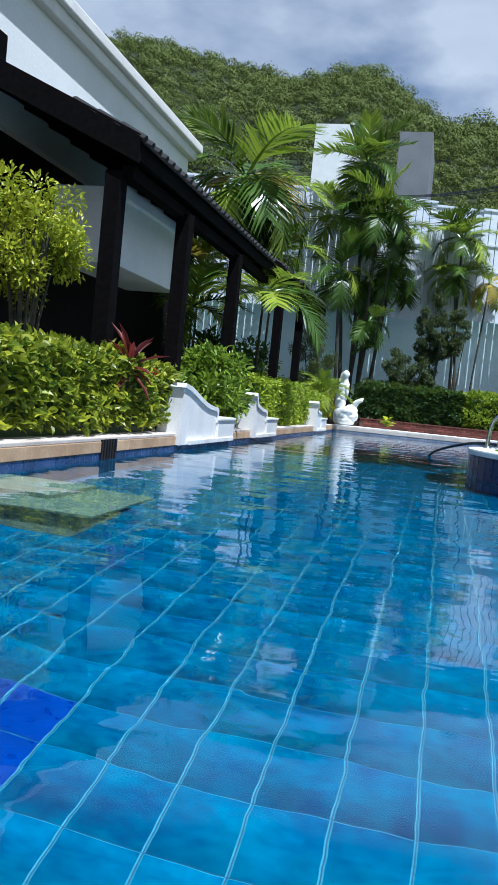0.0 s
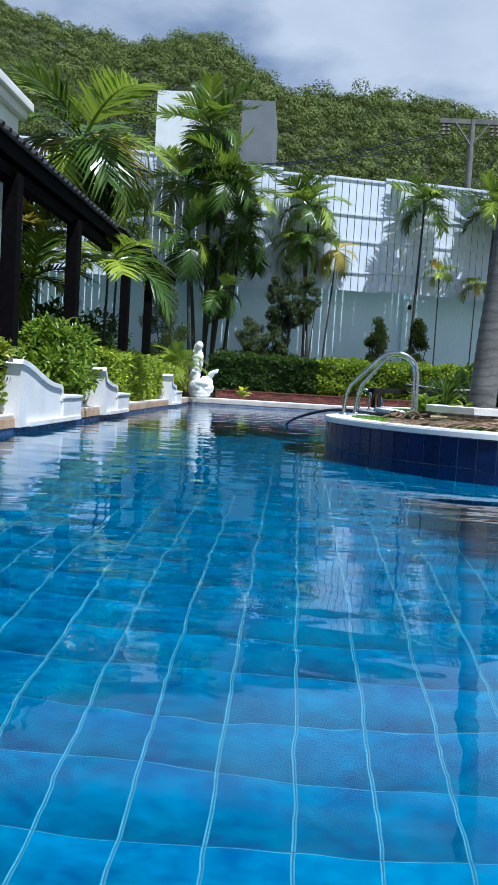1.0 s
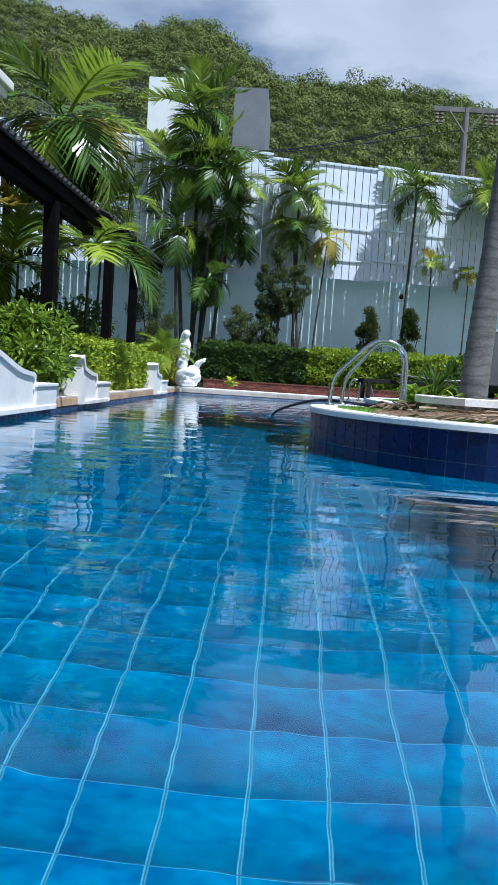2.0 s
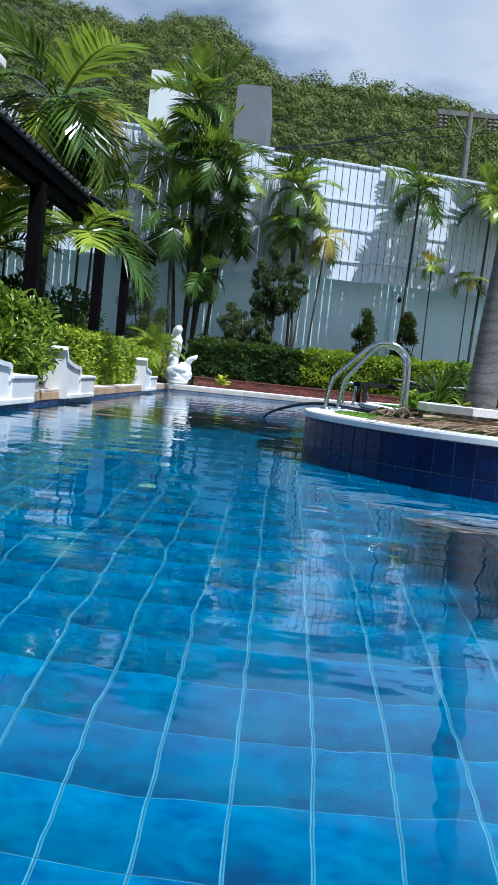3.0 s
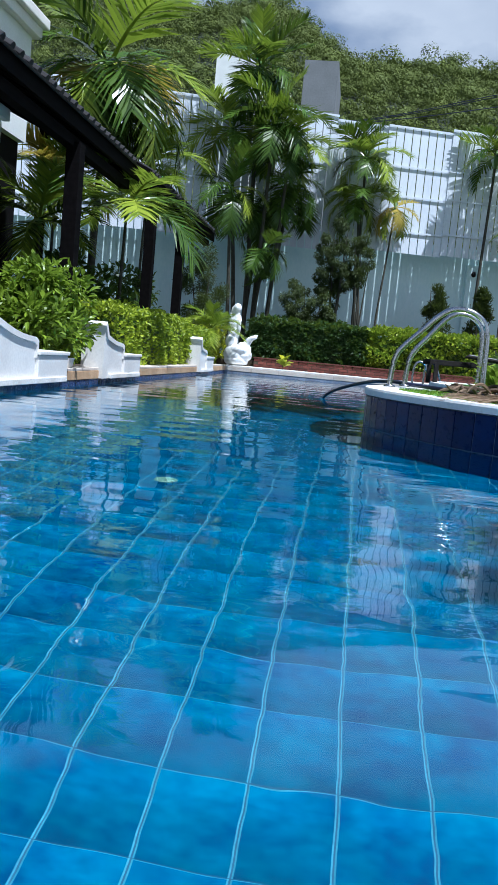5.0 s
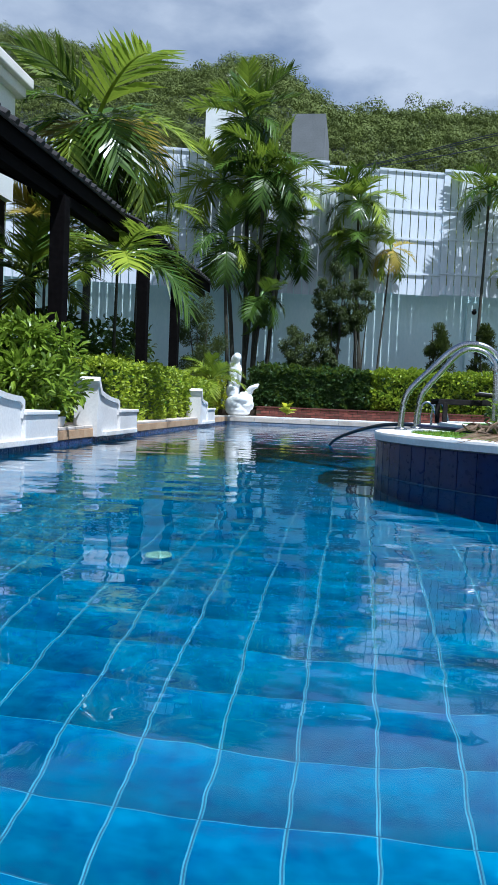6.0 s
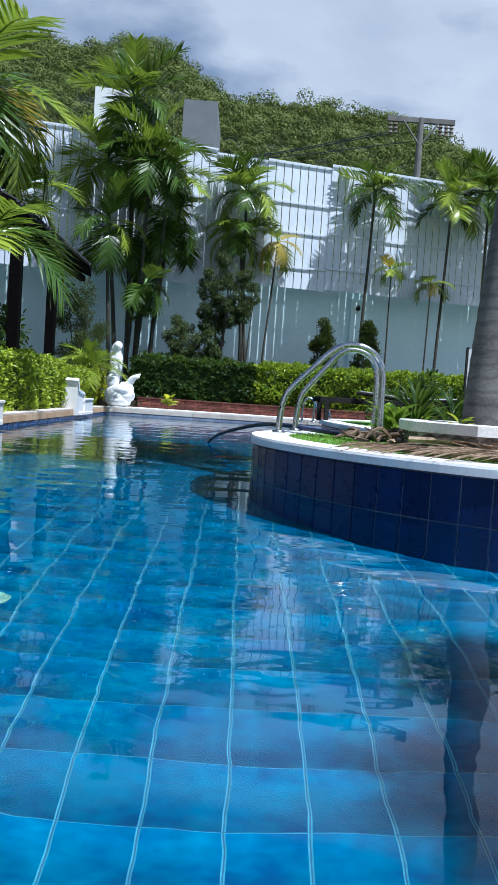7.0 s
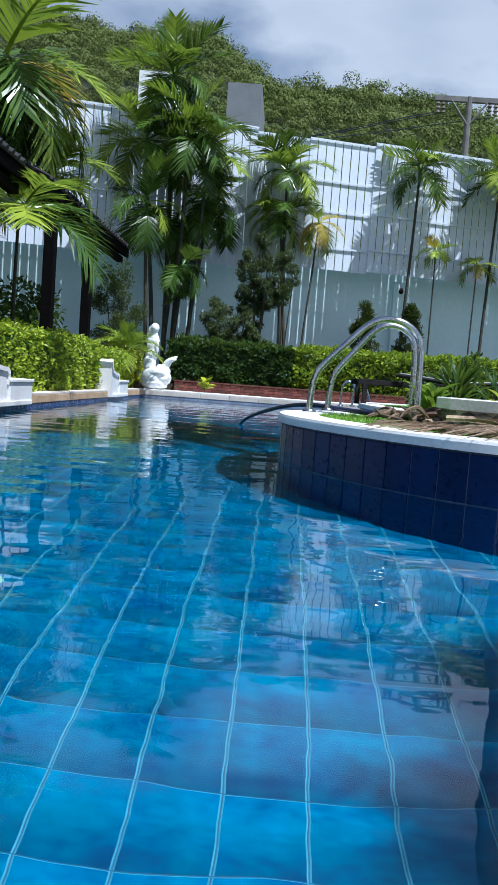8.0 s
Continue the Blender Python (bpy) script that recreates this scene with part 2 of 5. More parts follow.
ringed(BARK, 0.085)
STEM = surface("palm_stem", (0.020, 0.020, 0.013), (0.065, 0.06, 0.042), 0.8, 5, 50, 0.4, stretch=(1, 1, 4), depth=0.005)
GREENSTEM = surface("green_crownshaft", (0.05, 0.12, 0.02), (0.12, 0.22, 0.05), 0.5, 4, 40, 0.1)
CONCRETE = surface("grey_render", (0.13, 0.14, 0.15), (0.20, 0.21, 0.23), 0.85, 0.4, 8, 0.1)
POLE = surface("pole_concrete", (0.10, 0.095, 0.09), (0.20, 0.19, 0.18), 0.9, 2, 20, 0.2)
PALE_GREEN = surface("pale_green_plastic", (0.08, 0.20, 0.16), (0.13, 0.26, 0.21), 0.5, 20, 90, 0.1)
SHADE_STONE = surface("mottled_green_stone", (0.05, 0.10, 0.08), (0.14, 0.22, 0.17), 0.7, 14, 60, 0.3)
HOSE = surface("blue_hose", (0.006, 0.008, 0.03), (0.015, 0.02, 0.07), 0.4, 10, 60, 0.1)
DRY = surface("dry_frond", (0.16, 0.095, 0.055), (0.50, 0.37, 0.25), 0.85, 6, 40, 0.3, stretch=(1, 1, 1), depth=0.004)
HUSK = surface("palm_husk_fibre", (0.035, 0.020, 0.013), (0.20, 0.13, 0.08), 0.9, 7, 50, 0.4, vary=0.4, depth=0.004)
WICKER = surface("dark_wicker", (0.010, 0.009, 0.009), (0.03, 0.027, 0.026), 0.85, 20, 90, 0.4, depth=0.004, spec=0.1)
SLATE_WEAVE = surface("slate_weave", (0.045, 0.045, 0.05), (0.085, 0.085, 0.092), 0.6, 3, 80, 0.2)
CUSHION = surface("grey_sling", (0.28, 0.28, 0.29), (0.42, 0.42, 0.43), 0.8, 6, 80, 0.1)
HEDGE_LEAF = foliage("hedge_leaf", (0.022, 0.062, 0.006), (0.54, 0.54, 0.030), 0.36)
SHRUB_LEAF = foliage("glossy_shrub_leaf", (0.016, 0.052, 0.008), (0.30, 0.42, 0.035), 0.33)
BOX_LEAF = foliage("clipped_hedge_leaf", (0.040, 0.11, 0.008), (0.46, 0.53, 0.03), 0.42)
# darker copy of the hedge green with shade put into it; also fills hedge cores
SHADE_LEAF = foliage("shaded_leaf", (0.008, 0.024, 0.007), (0.040, 0.085, 0.018), 0.45, 0.25)
CONIFER = foliage("conifer_leaf", (0.008, 0.020, 0.007), (0.075, 0.100, 0.026), 0.6, 0.12)
# dark and sunny copies of one palm leaf: shade and sun painted in
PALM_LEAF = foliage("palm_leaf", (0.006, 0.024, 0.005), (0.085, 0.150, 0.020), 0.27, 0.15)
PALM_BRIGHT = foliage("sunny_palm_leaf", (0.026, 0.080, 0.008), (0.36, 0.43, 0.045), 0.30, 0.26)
PALM_YELLOW = foliage("yellowing_palm_leaf", (0.20, 0.20, 0.03), (0.48, 0.36, 0.06), 0.5, 0.35, (0.5, 0.4, 0.05))
RED_LEAF = foliage("red_cordyline_leaf", (0.05, 0.012, 0.012), (0.17, 0.045, 0.035), 0.4, 0.3, (0.5, 0.06, 0.05))
HILL_LEAF = foliage("hill_tree_leaf", (0.007, 0.020, 0.005), (0.13, 0.165, 0.030), 0.75, 0.05, (0.25, 0.3, 0.04), 0.24, 0.12, 0.92)
PETAL = surface("red_flower", (0.5, 0.02, 0.015), (0.7, 0.05, 0.03), 0.5, 8, 40, 0.1)


# ---- building helpers ----
def mesh_of(name, bm, mat, smooth=False):
    me = bpy.data.meshes.new(name)
    bm.to_mesh(me)
    bm.free()
    me.materials.append(mat)
    if smooth:
        me.shade_smooth()
    return me


def part(name, bm, mat, parent=None, label="", smooth=False):
    ob = new(name, mesh_of(name, bm, mat, smooth))
    ob.parent = parent
    return tagged(ob, label)


def thing(name, label, category, at=(0, 0, 0), group=""):
    ob = new(name)
    ob.location = at
    ob.empty_display_size = 0.1
    return tagged(ob, label, category, group)


def setting(name, bm, mat, label, smooth=False):
    return tagged(part(name, bm, mat, None, label, smooth), kind="structure", category=name.split("_")[0])


def add_box(bm, x0, x1, y0, y1, z0, z1, bevel=0.0):
    vs = bmesh.ops.create_cube(bm, size=1.0)["verts"]
    for v in vs:
        v.co = Vector(((x0 + x1) / 2 + v.co.x * (x1 - x0), (y0 + y1) / 2 + v.co.y * (y1 - y0), (z0 + z1) / 2 + v.co.z * (z1 - z0)))
    if bevel:
        es = list({e for v in vs for e in v.link_edges})
        bmesh.ops.bevel(bm, geom=es, offset=bevel, segments=2, affect="EDGES", profile=0.6)
    return bm


def box(x0, x1, y0, y1, z0, z1, bevel=0.0):
    return add_box(bmesh.new(), x0, x1, y0, y1, z0, z1, bevel)


def prism(outline, z0, z1, bevel=0.0):
    """A flat-topped block over an outline of (x, y)."""
    bm = bmesh.new()
    f = bm.faces.new([bm.verts.new((x, y, z0)) for x, y in outline])
    top = bmesh.ops.extrude_face_region(bm, geom=[f])["geom"]
    tv = [g for g in top if isinstance(g, bmesh.types.BMVert)]
    for v in tv:
        v.co.z = z1
    bmesh.ops.recalc_face_normals(bm, faces=bm.faces)
    if bevel:
        es = [e for e in bm.edges if e.verts[0].co.z == z1 and e.verts[1].co.z == z1]
        bmesh.ops.bevel(bm, geom=es, offset=bevel, segments=2, affect="EDGES")
    return bm


def add_tube(bm, pts, radii, sides=8):
    """A round bar along points, with a radius at each."""
    rings = []
    pts = [Vector(p) for p in pts]
    for i, p in enumerate(pts):
        d = (pts[min(i + 1, len(pts) - 1)] - pts[max(i - 1, 0)]).normalized()
        side = d.cross(Vector((0, 0, 1)))
        side = Vector((1, 0, 0)) if side.length < 0.15 else side.normalized()
        up = side.cross(d).normalized()
        r = radii[i] if isinstance(radii, (list, tuple)) else radii
        rings.append([bm.verts.new(p + r * (math.cos(a) * side + math.sin(a) * up)) for a in (2 * math.pi * k / sides for k in range(sides))])
    for a, b in zip(rings, rings[1:]):
        for k in range(sides):
            bm.faces.new((a[k], a[(k + 1) % sides], b[(k + 1) % sides], b[k]))
    bm.faces.new(rings[0])
    bm.faces.new(rings[-1])
    return bm


def tube(pts, radii, sides=8):
    bm = add_tube(bmesh.new(), pts, radii, sides)
    bmesh.ops.recalc_face_normals(bm, faces=bm.faces)
    return bm


def bend(pts, steps=6):
    """A smooth run through points."""
    out, P = [], [Vector(p) for p in pts]
    P = [2 * P[0] - P[1]] + P + [2 * P[-1] - P[-2]]
    for i in range(1, len(P) - 2):
        for k in range(steps):
            t = k / steps
            out.append(0.5 * (2 * P[i] + (P[i + 1] - P[i - 1]) * t + (2 * P[i - 1] - 5 * P[i] + 4 * P[i + 1] - P[i + 2]) * t * t
                              + (3 * P[i] - P[i - 1] - 3 * P[i + 1] + P[i + 2]) * t ** 3))
    return out + [P[-2]]


def from_lists(name, verts, faces, mat, smooth=False):
    me = bpy.data.meshes.new(name)
    me.from_pydata(verts, [], faces)
    me.materials.append(mat)
    if smooth:
        me.shade_smooth()
    return me

# ---- pool ----
LEFT, FAR, NEAR, RIGHT, DEPTH, DECK = -2.035, 20.3, -7.0, 7.5, -1.0, 0.15

bm = bmesh.new()
outer, inner = 3000.0, ((LEFT - 0.3, NEAR - 0.3), (RIGHT + 0.3, NEAR - 0.3), (RIGHT + 0.3, FAR + 0.3), (LEFT - 0.3, FAR + 0.3))
o = [bm.verts.new((sx * outer, sy * outer, DECK - 0.02)) for sx, sy in ((-1, -1), (1, -1), (1, 1), (-1, 1))]
i_ = [bm.verts.new((x, y, DECK - 0.02)) for x, y in inner]
for k in range(4):
    bm.faces.new((o[k], o[(k + 1) % 4], i_[(k + 1) % 4], i_[k]))
ground = setting("ground", bm, LAND, "dark soil and low greenery round the pool garden")

shell = bmesh.new()
add_box(shell, LEFT - 0.3, RIGHT + 0.3, NEAR - 0.3, FAR + 0.3, DEPTH - 0.2, DEPTH - 0.0012)
pool_floor = setting("pool_floor", shell, GROUT, "pale blue grouted pool floor under clear water")
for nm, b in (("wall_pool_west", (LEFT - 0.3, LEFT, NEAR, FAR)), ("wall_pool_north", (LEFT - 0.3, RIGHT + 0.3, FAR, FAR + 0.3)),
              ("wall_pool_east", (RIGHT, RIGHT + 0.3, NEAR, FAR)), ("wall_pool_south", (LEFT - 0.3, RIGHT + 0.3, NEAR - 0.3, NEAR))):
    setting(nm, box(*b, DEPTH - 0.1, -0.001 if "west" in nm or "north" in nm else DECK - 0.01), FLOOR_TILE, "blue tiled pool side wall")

TW, TL, TX, TY = 0.2025, 0.2525, 0.5655, 5.856      # floor tile pitch and the joint that it is laid from


def tile_into(verts, faces, slots, x, y, z):
    """One floor tile: a flat glazed face, worn pale arrises on its long sides and far end, and a skirt down to the bed."""
    hx, hy, n = TW / 2 - 0.0019, TL / 2 - 0.0012, len(verts)
    xs_, ys_ = (-hx, -hx + 0.0036, hx - 0.0036, hx), (-hy, hy - 0.0028, hy)
    for j, py in enumerate(ys_):
        for i, px in enumerate(xs_):
            verts.append((x + px, y + py, z - (0.0012 if i in (0, 3) or j == 2 else 0.0)))
    for j in range(2):
        for i in range(3):
            a = n + 4 * j + i
            faces.append((a, a + 1, a + 5, a + 4))
            slots.append(0 if i == 1 and j == 0 else 1)
    rim = [0, 3, 11, 8]
    low = len(verts)
    verts.extend((verts[n + k][0], verts[n + k][1], z - 0.012) for k in rim)
    for k in range(4):
        faces.append((low + k, low + (k + 1) % 4, n + rim[(k + 1) % 4], n + rim[k]))
        slots.append(0)


def tile_mesh(name, verts, faces, slots, mat):
    me = from_lists(name, verts, faces, mat)
    me.materials.append(TILE_EDGE)
    me.polygons.foreach_set("material_index", slots)
    return me


v_, f_, m_ = [], [], []
tile_into(v_, f_, m_, 0, 0, 0)
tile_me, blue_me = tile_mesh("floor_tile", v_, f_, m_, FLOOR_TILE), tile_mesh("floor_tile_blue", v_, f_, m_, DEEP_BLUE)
verts, faces, slots = [], [], []
for i in range(math.ceil((LEFT - TX) / TW), int((RIGHT - TX) / TW)):
    for j in range(math.ceil((NEAR - TY) / TL), int((FAR - TY) / TL)):
        x, y = TX + (i + 0.5) * TW, TY + (j + 0.5) * TL
        blue = -0.9 < x < -0.36 and 1.8 < y < 2.3
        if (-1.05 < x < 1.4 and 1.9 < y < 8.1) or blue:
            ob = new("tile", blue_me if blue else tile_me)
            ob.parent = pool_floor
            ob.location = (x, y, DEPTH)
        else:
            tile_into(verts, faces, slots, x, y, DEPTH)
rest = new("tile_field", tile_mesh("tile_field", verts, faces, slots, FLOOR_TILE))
rest.parent = pool_floor
tagged(rest, kind="stuff")

bm = bmesh.new()
bm.faces.new([bm.verts.new(p) for p in ((LEFT - 0.02, NEAR, 0), (RIGHT, NEAR, 0), (RIGHT, FAR + 0.02, 0), (LEFT - 0.02, FAR + 0.02, 0))])
water = setting("water", bm, WATER, "clear rippled blue swimming pool water")
water.visible_shadow = False

# ---- west edge: waterline tiles, sandstone band, white coping ----
bm = box(LEFT - 0.3, LEFT - 0.01, NEAR, FAR, -0.3, DECK - 0.02)
setting("wall_west_kerb", bm, MORTAR, "mortar core of the pool kerb")
bm = box(LEFT - 0.3, RIGHT, FAR + 0.01, FAR + 0.3, -0.3, DECK - 0.02)
setting("wall_north_kerb", bm, MORTAR, "mortar core of the far pool kerb")


def row_of_pieces(name, parent, me, places):
    for p in places:
        ob = new(name, me)
        ob.parent = parent
        ob.matrix_basis = p
    return parent


band = thing("trim_waterline_band", "dark blue glazed tile band along the waterline", "tile band")
tagged(band, kind="structure")
me = mesh_of("band_tile", box(-0.006, 0.004, -0.072, 0.072, -0.16, 0.044, 0.003), BAND_TILE)
row_of_pieces("tile", band, me, [pose(LEFT, NEAR + 4 + 0.075 + 0.15 * k, 0) for k in range(int((FAR - NEAR - 4) / 0.15))])
band2 = tagged(thing("trim_waterline_band_far", "dark blue glazed tile band along the far waterline", "tile band"), kind="structure")
me_p = mesh_of("band_tile_pale", box(-0.006, 0.004, -0.072, 0.072, -0.16, 0.044, 0.003), BAND_PALE)
row_of_pieces("tile", band2, me_p, [pose(LEFT + 0.075 + 0.15 * k, FAR, 0, 0, 0, -90) for k in range(62)])

kerb = tagged(thing("trim_sandstone_kerb", "tan sandstone kerb slabs with a white weathered top", "kerb"), kind="structure")
me_s = mesh_of("kerb_slab", box(-0.03, 0.012, -0.297, 0.297, 0.047, 0.135, 0.005), SANDSTONE)
me_c = mesh_of("kerb_cap", box(-0.24, 0.006, -0.299, 0.299, 0.136, 0.165, 0.006), PALE_STONE)
ys = [NEAR + 4 + 0.3 + 0.6 * k for k in range(int((FAR - NEAR - 4) / 0.6) + 1)]
row_of_pieces("slab", kerb, me_s, [pose(LEFT, y, 0) for y in ys])
row_of_pieces("cap", kerb, me_c, [pose(LEFT, y, 0) for y in ys])
kerb2 = tagged(thing("trim_far_kerb", "pale stone far kerb with a sunlit white top", "kerb"), kind="structure")
xs = [LEFT + 0.3 + 0.6 * k for k in range(16)]
me_s2 = mesh_of("kerb_slab_far", box(-0.03, 0.012, -0.297, 0.297, 0.047, 0.135, 0.005), PALE_STONE)
row_of_pieces("slab", kerb2, me_s2, [pose(x, FAR, 0, 0, 0, -90) for x in xs])
me_c2 = mesh_of("kerb_cap_far", box(-0.75, 0.006, -0.299, 0.299, 0.136, 0.165, 0.006), WHITE_DIRTY)
row_of_pieces("cap", kerb2, me_c2, [pose(x, FAR, 0, 0, 0, -90) for x in xs])

# ---- island with lawn ----
ISL = [(7.4, 7.84), (4.77, 7.14), (3.17, 6.89), (2.37, 6.94), (1.87, 7.14), (1.42, 7.54), (1.09, 8.04), (0.89, 8.54), (0.85, 9.04), (0.93, 9.49), (1.15, 9.94), (1.57, 10.34), (1.97, 10.74), (2.15, 11.34), (2.07, 12.34), (1.92, 13.54), (1.92, 14.84), (2.27, 15.84), (3.17, 16.44), (4.57, 16.74), (7.4, 16.84)]
outline = [(p.x, p.y) for p in bend([(x, y, 0) for x, y in ISL], 8)]
ISL_TOP = 0.30


def inset(pts, d):
    res = []
    for k, (x, y) in enumerate(pts):
        a, b = pts[max(k - 1, 0)], pts[min(k + 1, len(pts) - 1)]
        t = Vector((b[0] - a[0], b[1] - a[1])).normalized()
        res.append((x + t.y * d, y - t.x * d))
    return res


setting("wall_island_core", prism(inset(outline, 0.003), DEPTH - 0.1, 0.24), NAVY_JOINT, "pale tile joints of the island wall")
rim_in = inset(outline, 0.24)
bm = bmesh.new()
out_pts = inset(outline, -0.02)
prof = ((0, 0.245), (0, 0.285), (0.02, ISL_TOP), (1, ISL_TOP), (1, 0.2))
rows_ = []
for (ax, ay), (bx, by) in zip(out_pts, rim_in):
    rows_.append([bm.verts.new((ax + (bx - ax) * s, ay + (by - ay) * s, z)) for s, z in prof])
for r, q in zip(rows_, rows_[1:]):
    for k in range(len(prof) - 1):
        bm.faces.new((r[k], q[k], q[k + 1], r[k + 1]))
bmesh.ops.recalc_face_normals(bm, faces=bm.faces)
setting("trim_island_rim", bm, RIM_WHITE, "smooth white rendered rim round the island")
setting("ground_island_lawn", prism(rim_in, 0.1, ISL_TOP - 0.012), TURF, "bright green lawn on the island")

facing = tagged(thing("trim_island_tiles", "navy blue glazed wall tiles on the curved island wall", "tiles"), kind="structure")
me_t = mesh_of("island_tile", box(-0.006, 0.004, -0.0752, 0.0752, 0.004, 0.236, 0.004), NAVY)
me_u = mesh_of("island_tile_low", box(-0.006, 0.004, -0.0752, 0.0752, -0.236, -0.004, 0.004), NAVY)
me_v = mesh_of("island_tile_deep", box(-0.006, 0.004, -0.0752, 0.0752, -1.14, -0.244, 0.004), NAVY)
run, spots = 0.0, []
for (ax, ay), (bx, by) in zip(outline, outline[1:]):
    seg = math.hypot(bx - ax, by - ay)
    while run < seg:
        s = run / seg
        spots.append(pose(ax + (bx - ax) * s, ay + (by - ay) * s, 0, 0, 0, math.degrees(math.atan2(ay - by, ax - bx)) - 90 + 180 + 180))
        run += 0.157
    run -= seg
for m_ in spots:
    row_of_pieces("tile", facing, me_t, [m_])
    row_of_pieces("tile", facing, me_u, [m_])
    row_of_pieces("tile", facing, me_v, [m_])

# ---- far garden wall with sheet-metal screen ----
WX0, WY0, WDX, WDY = -6.85, 23.3, 0.961, 0.276    # start and run of the wall


def along(s, off=0.0):
    """A place s metres along the far wall and off metres before it."""
    return WX0 + WDX * s + WDY * off, WY0 + WDY * s - WDX * off


TURN_W = math.degrees(math.atan2(WDY, WDX))


def wall_box(s0, s1, off0, off1, z0, z1, bevel=0.0):
    bm = box(s0, s1, -off1, -off0, z0, z1, bevel)
    bm.transform(pose(WX0, WY0, 0, 0, 0, TURN_W))
    return bm


setting("wall_garden", wall_box(-6, 30, -0.2, 0.0, 0, 3.9), WALL_FAR, "pale blue-green painted garden wall in the shade")
for s in (10.9, 17.0, 4.2):
    setting("wall_pilaster", wall_box(s, s + 0.42, 0.0, 0.12, 0, 3.45), WALL_FAR, "plain pilaster of the garden wall")

screen = thing("metal_screen", "white corrugated sheet-metal screen above the garden wall", "metal screen")


def sheet(s0, s1, z0, z1, off):
    verts, faces, n = [], [], 0
    s, pitch = s0, 0.20
    prof_s = ((0.0, 0.0), (0.135, 0.0), (0.15, 0.028), (0.185, 0.028), (0.2, 0.0))
    line = []
    while s < s1 - 0.01:
        for ds, d in prof_s[:-1]:
            if s + ds <= s1:
                line.append((s + ds, off + d))
        s += pitch
    for a, d in line:
        x, y = along(a, d)
        verts += [(x, y, z0), (x, y, z1)]
    for k in range(len(line) - 1):
        faces.append((2 * k, 2 * k + 2, 2 * k + 3, 2 * k + 1))
    ob = new("sheet_panel", from_lists("sheet_panel", verts, faces, SHEET))
    ob.parent = screen
    mod = ob.modifiers.new("thick", "SOLIDIFY")
    mod.thickness = 0.006


def slats(s0, s1, z0, z1, off):
    """Upright boards with narrow gaps that let streaks of sun through to the wall behind."""
    n = int((s1 - s0) / 0.2)
    for k in range(n):
        s = s0 + (s1 - s0) * k / n
        w = (s1 - s0) / n
        part("slat", wall_box(s + 0.012, s + w - 0.012, off, off + 0.008, z0, z1), SHEET, screen)


SCREENS = ((-6.0, 6.62, 3.3, 6.72, 0.92), (6.6, 7.97, 3.42, 6.62, 0.92), (7.95, 9.73, 3.45, 6.66, 0.95), (9.7, 13.17, 3.5, 6.75, 0.98), (13.15, 16.67, 3.5, 6.72, 0.98), (16.65, 20.07, 3.5, 6.7, 0.98), (20.05, 30.0, 3.5, 6.7, 0.98))
for s0, s1, z0, z1, off in SCREENS:
    (slats if s0 < 18.0 else sheet)(s0, s1, z0, z1, off)
    for z in (z0 + 0.55, z0 + 1.45, z0 + 2.2, z1 - 0.02):
        part("rail", wall_box(s0, s1, off + 0.03, off + 0.05, z - 0.022, z + 0.022), SHEET, screen)

# ---- grey roof block behind the wall ----
roof_block = thing("rooftop_block", "grey and white rendered rooftop block of a house behind the wall", "building")
part("wall", box(-14.2, -11.0, 79.2, 90.0, -1, 27.6), WALL_WHITE, roof_block, "white rendered front")
part("wall", box(-6.2, -3.1, 80.0, 90.0, -1, 27.3), CONCRETE, roof_block, "grey rendered side")

# ---- white house behind the pavilion ----
house = thing("white_house", "white rendered house with a moulded cornice", "house")
part("wall", box(-9.0, -4.5, 2.0, 14.6, 3.30, 4.84), WALL_WHITE, house, "white rendered upper wall")
# the darkness below the eaves is put into this wall's colour
part("wall", box(-9.0, -4.62, 2.0, 14.6, 0.1, 3.30), DARKWALL, house, "dark lower wall, its deep shade under the eaves painted in")
part("cornice", box(-9.0, -4.38, 1.9, 14.72, 4.84, 5.0, 0.02), WHITE, house)
part("cornice", box(-9.0, -4.30, 1.8, 14.80, 5.0, 5.15, 0.02), WHITE, house)
part("eave_corner", box(-4.95, -4.40, 6.2, 8.1, 3.72, 4.18, 0.02), DARKWOOD, house, "dark-stained eave corner")
part("beam", box(-3.88, -3.12, 8.42, 10.7, 1.90, 2.72, 0.01), WALL_WHITE, house, "pale boxed beam under the eaves")
part("ledge", box(-3.13, -3.05, 8.42, 10.75, 2.62, 2.74, 0.01), WALL_WHITE, house)


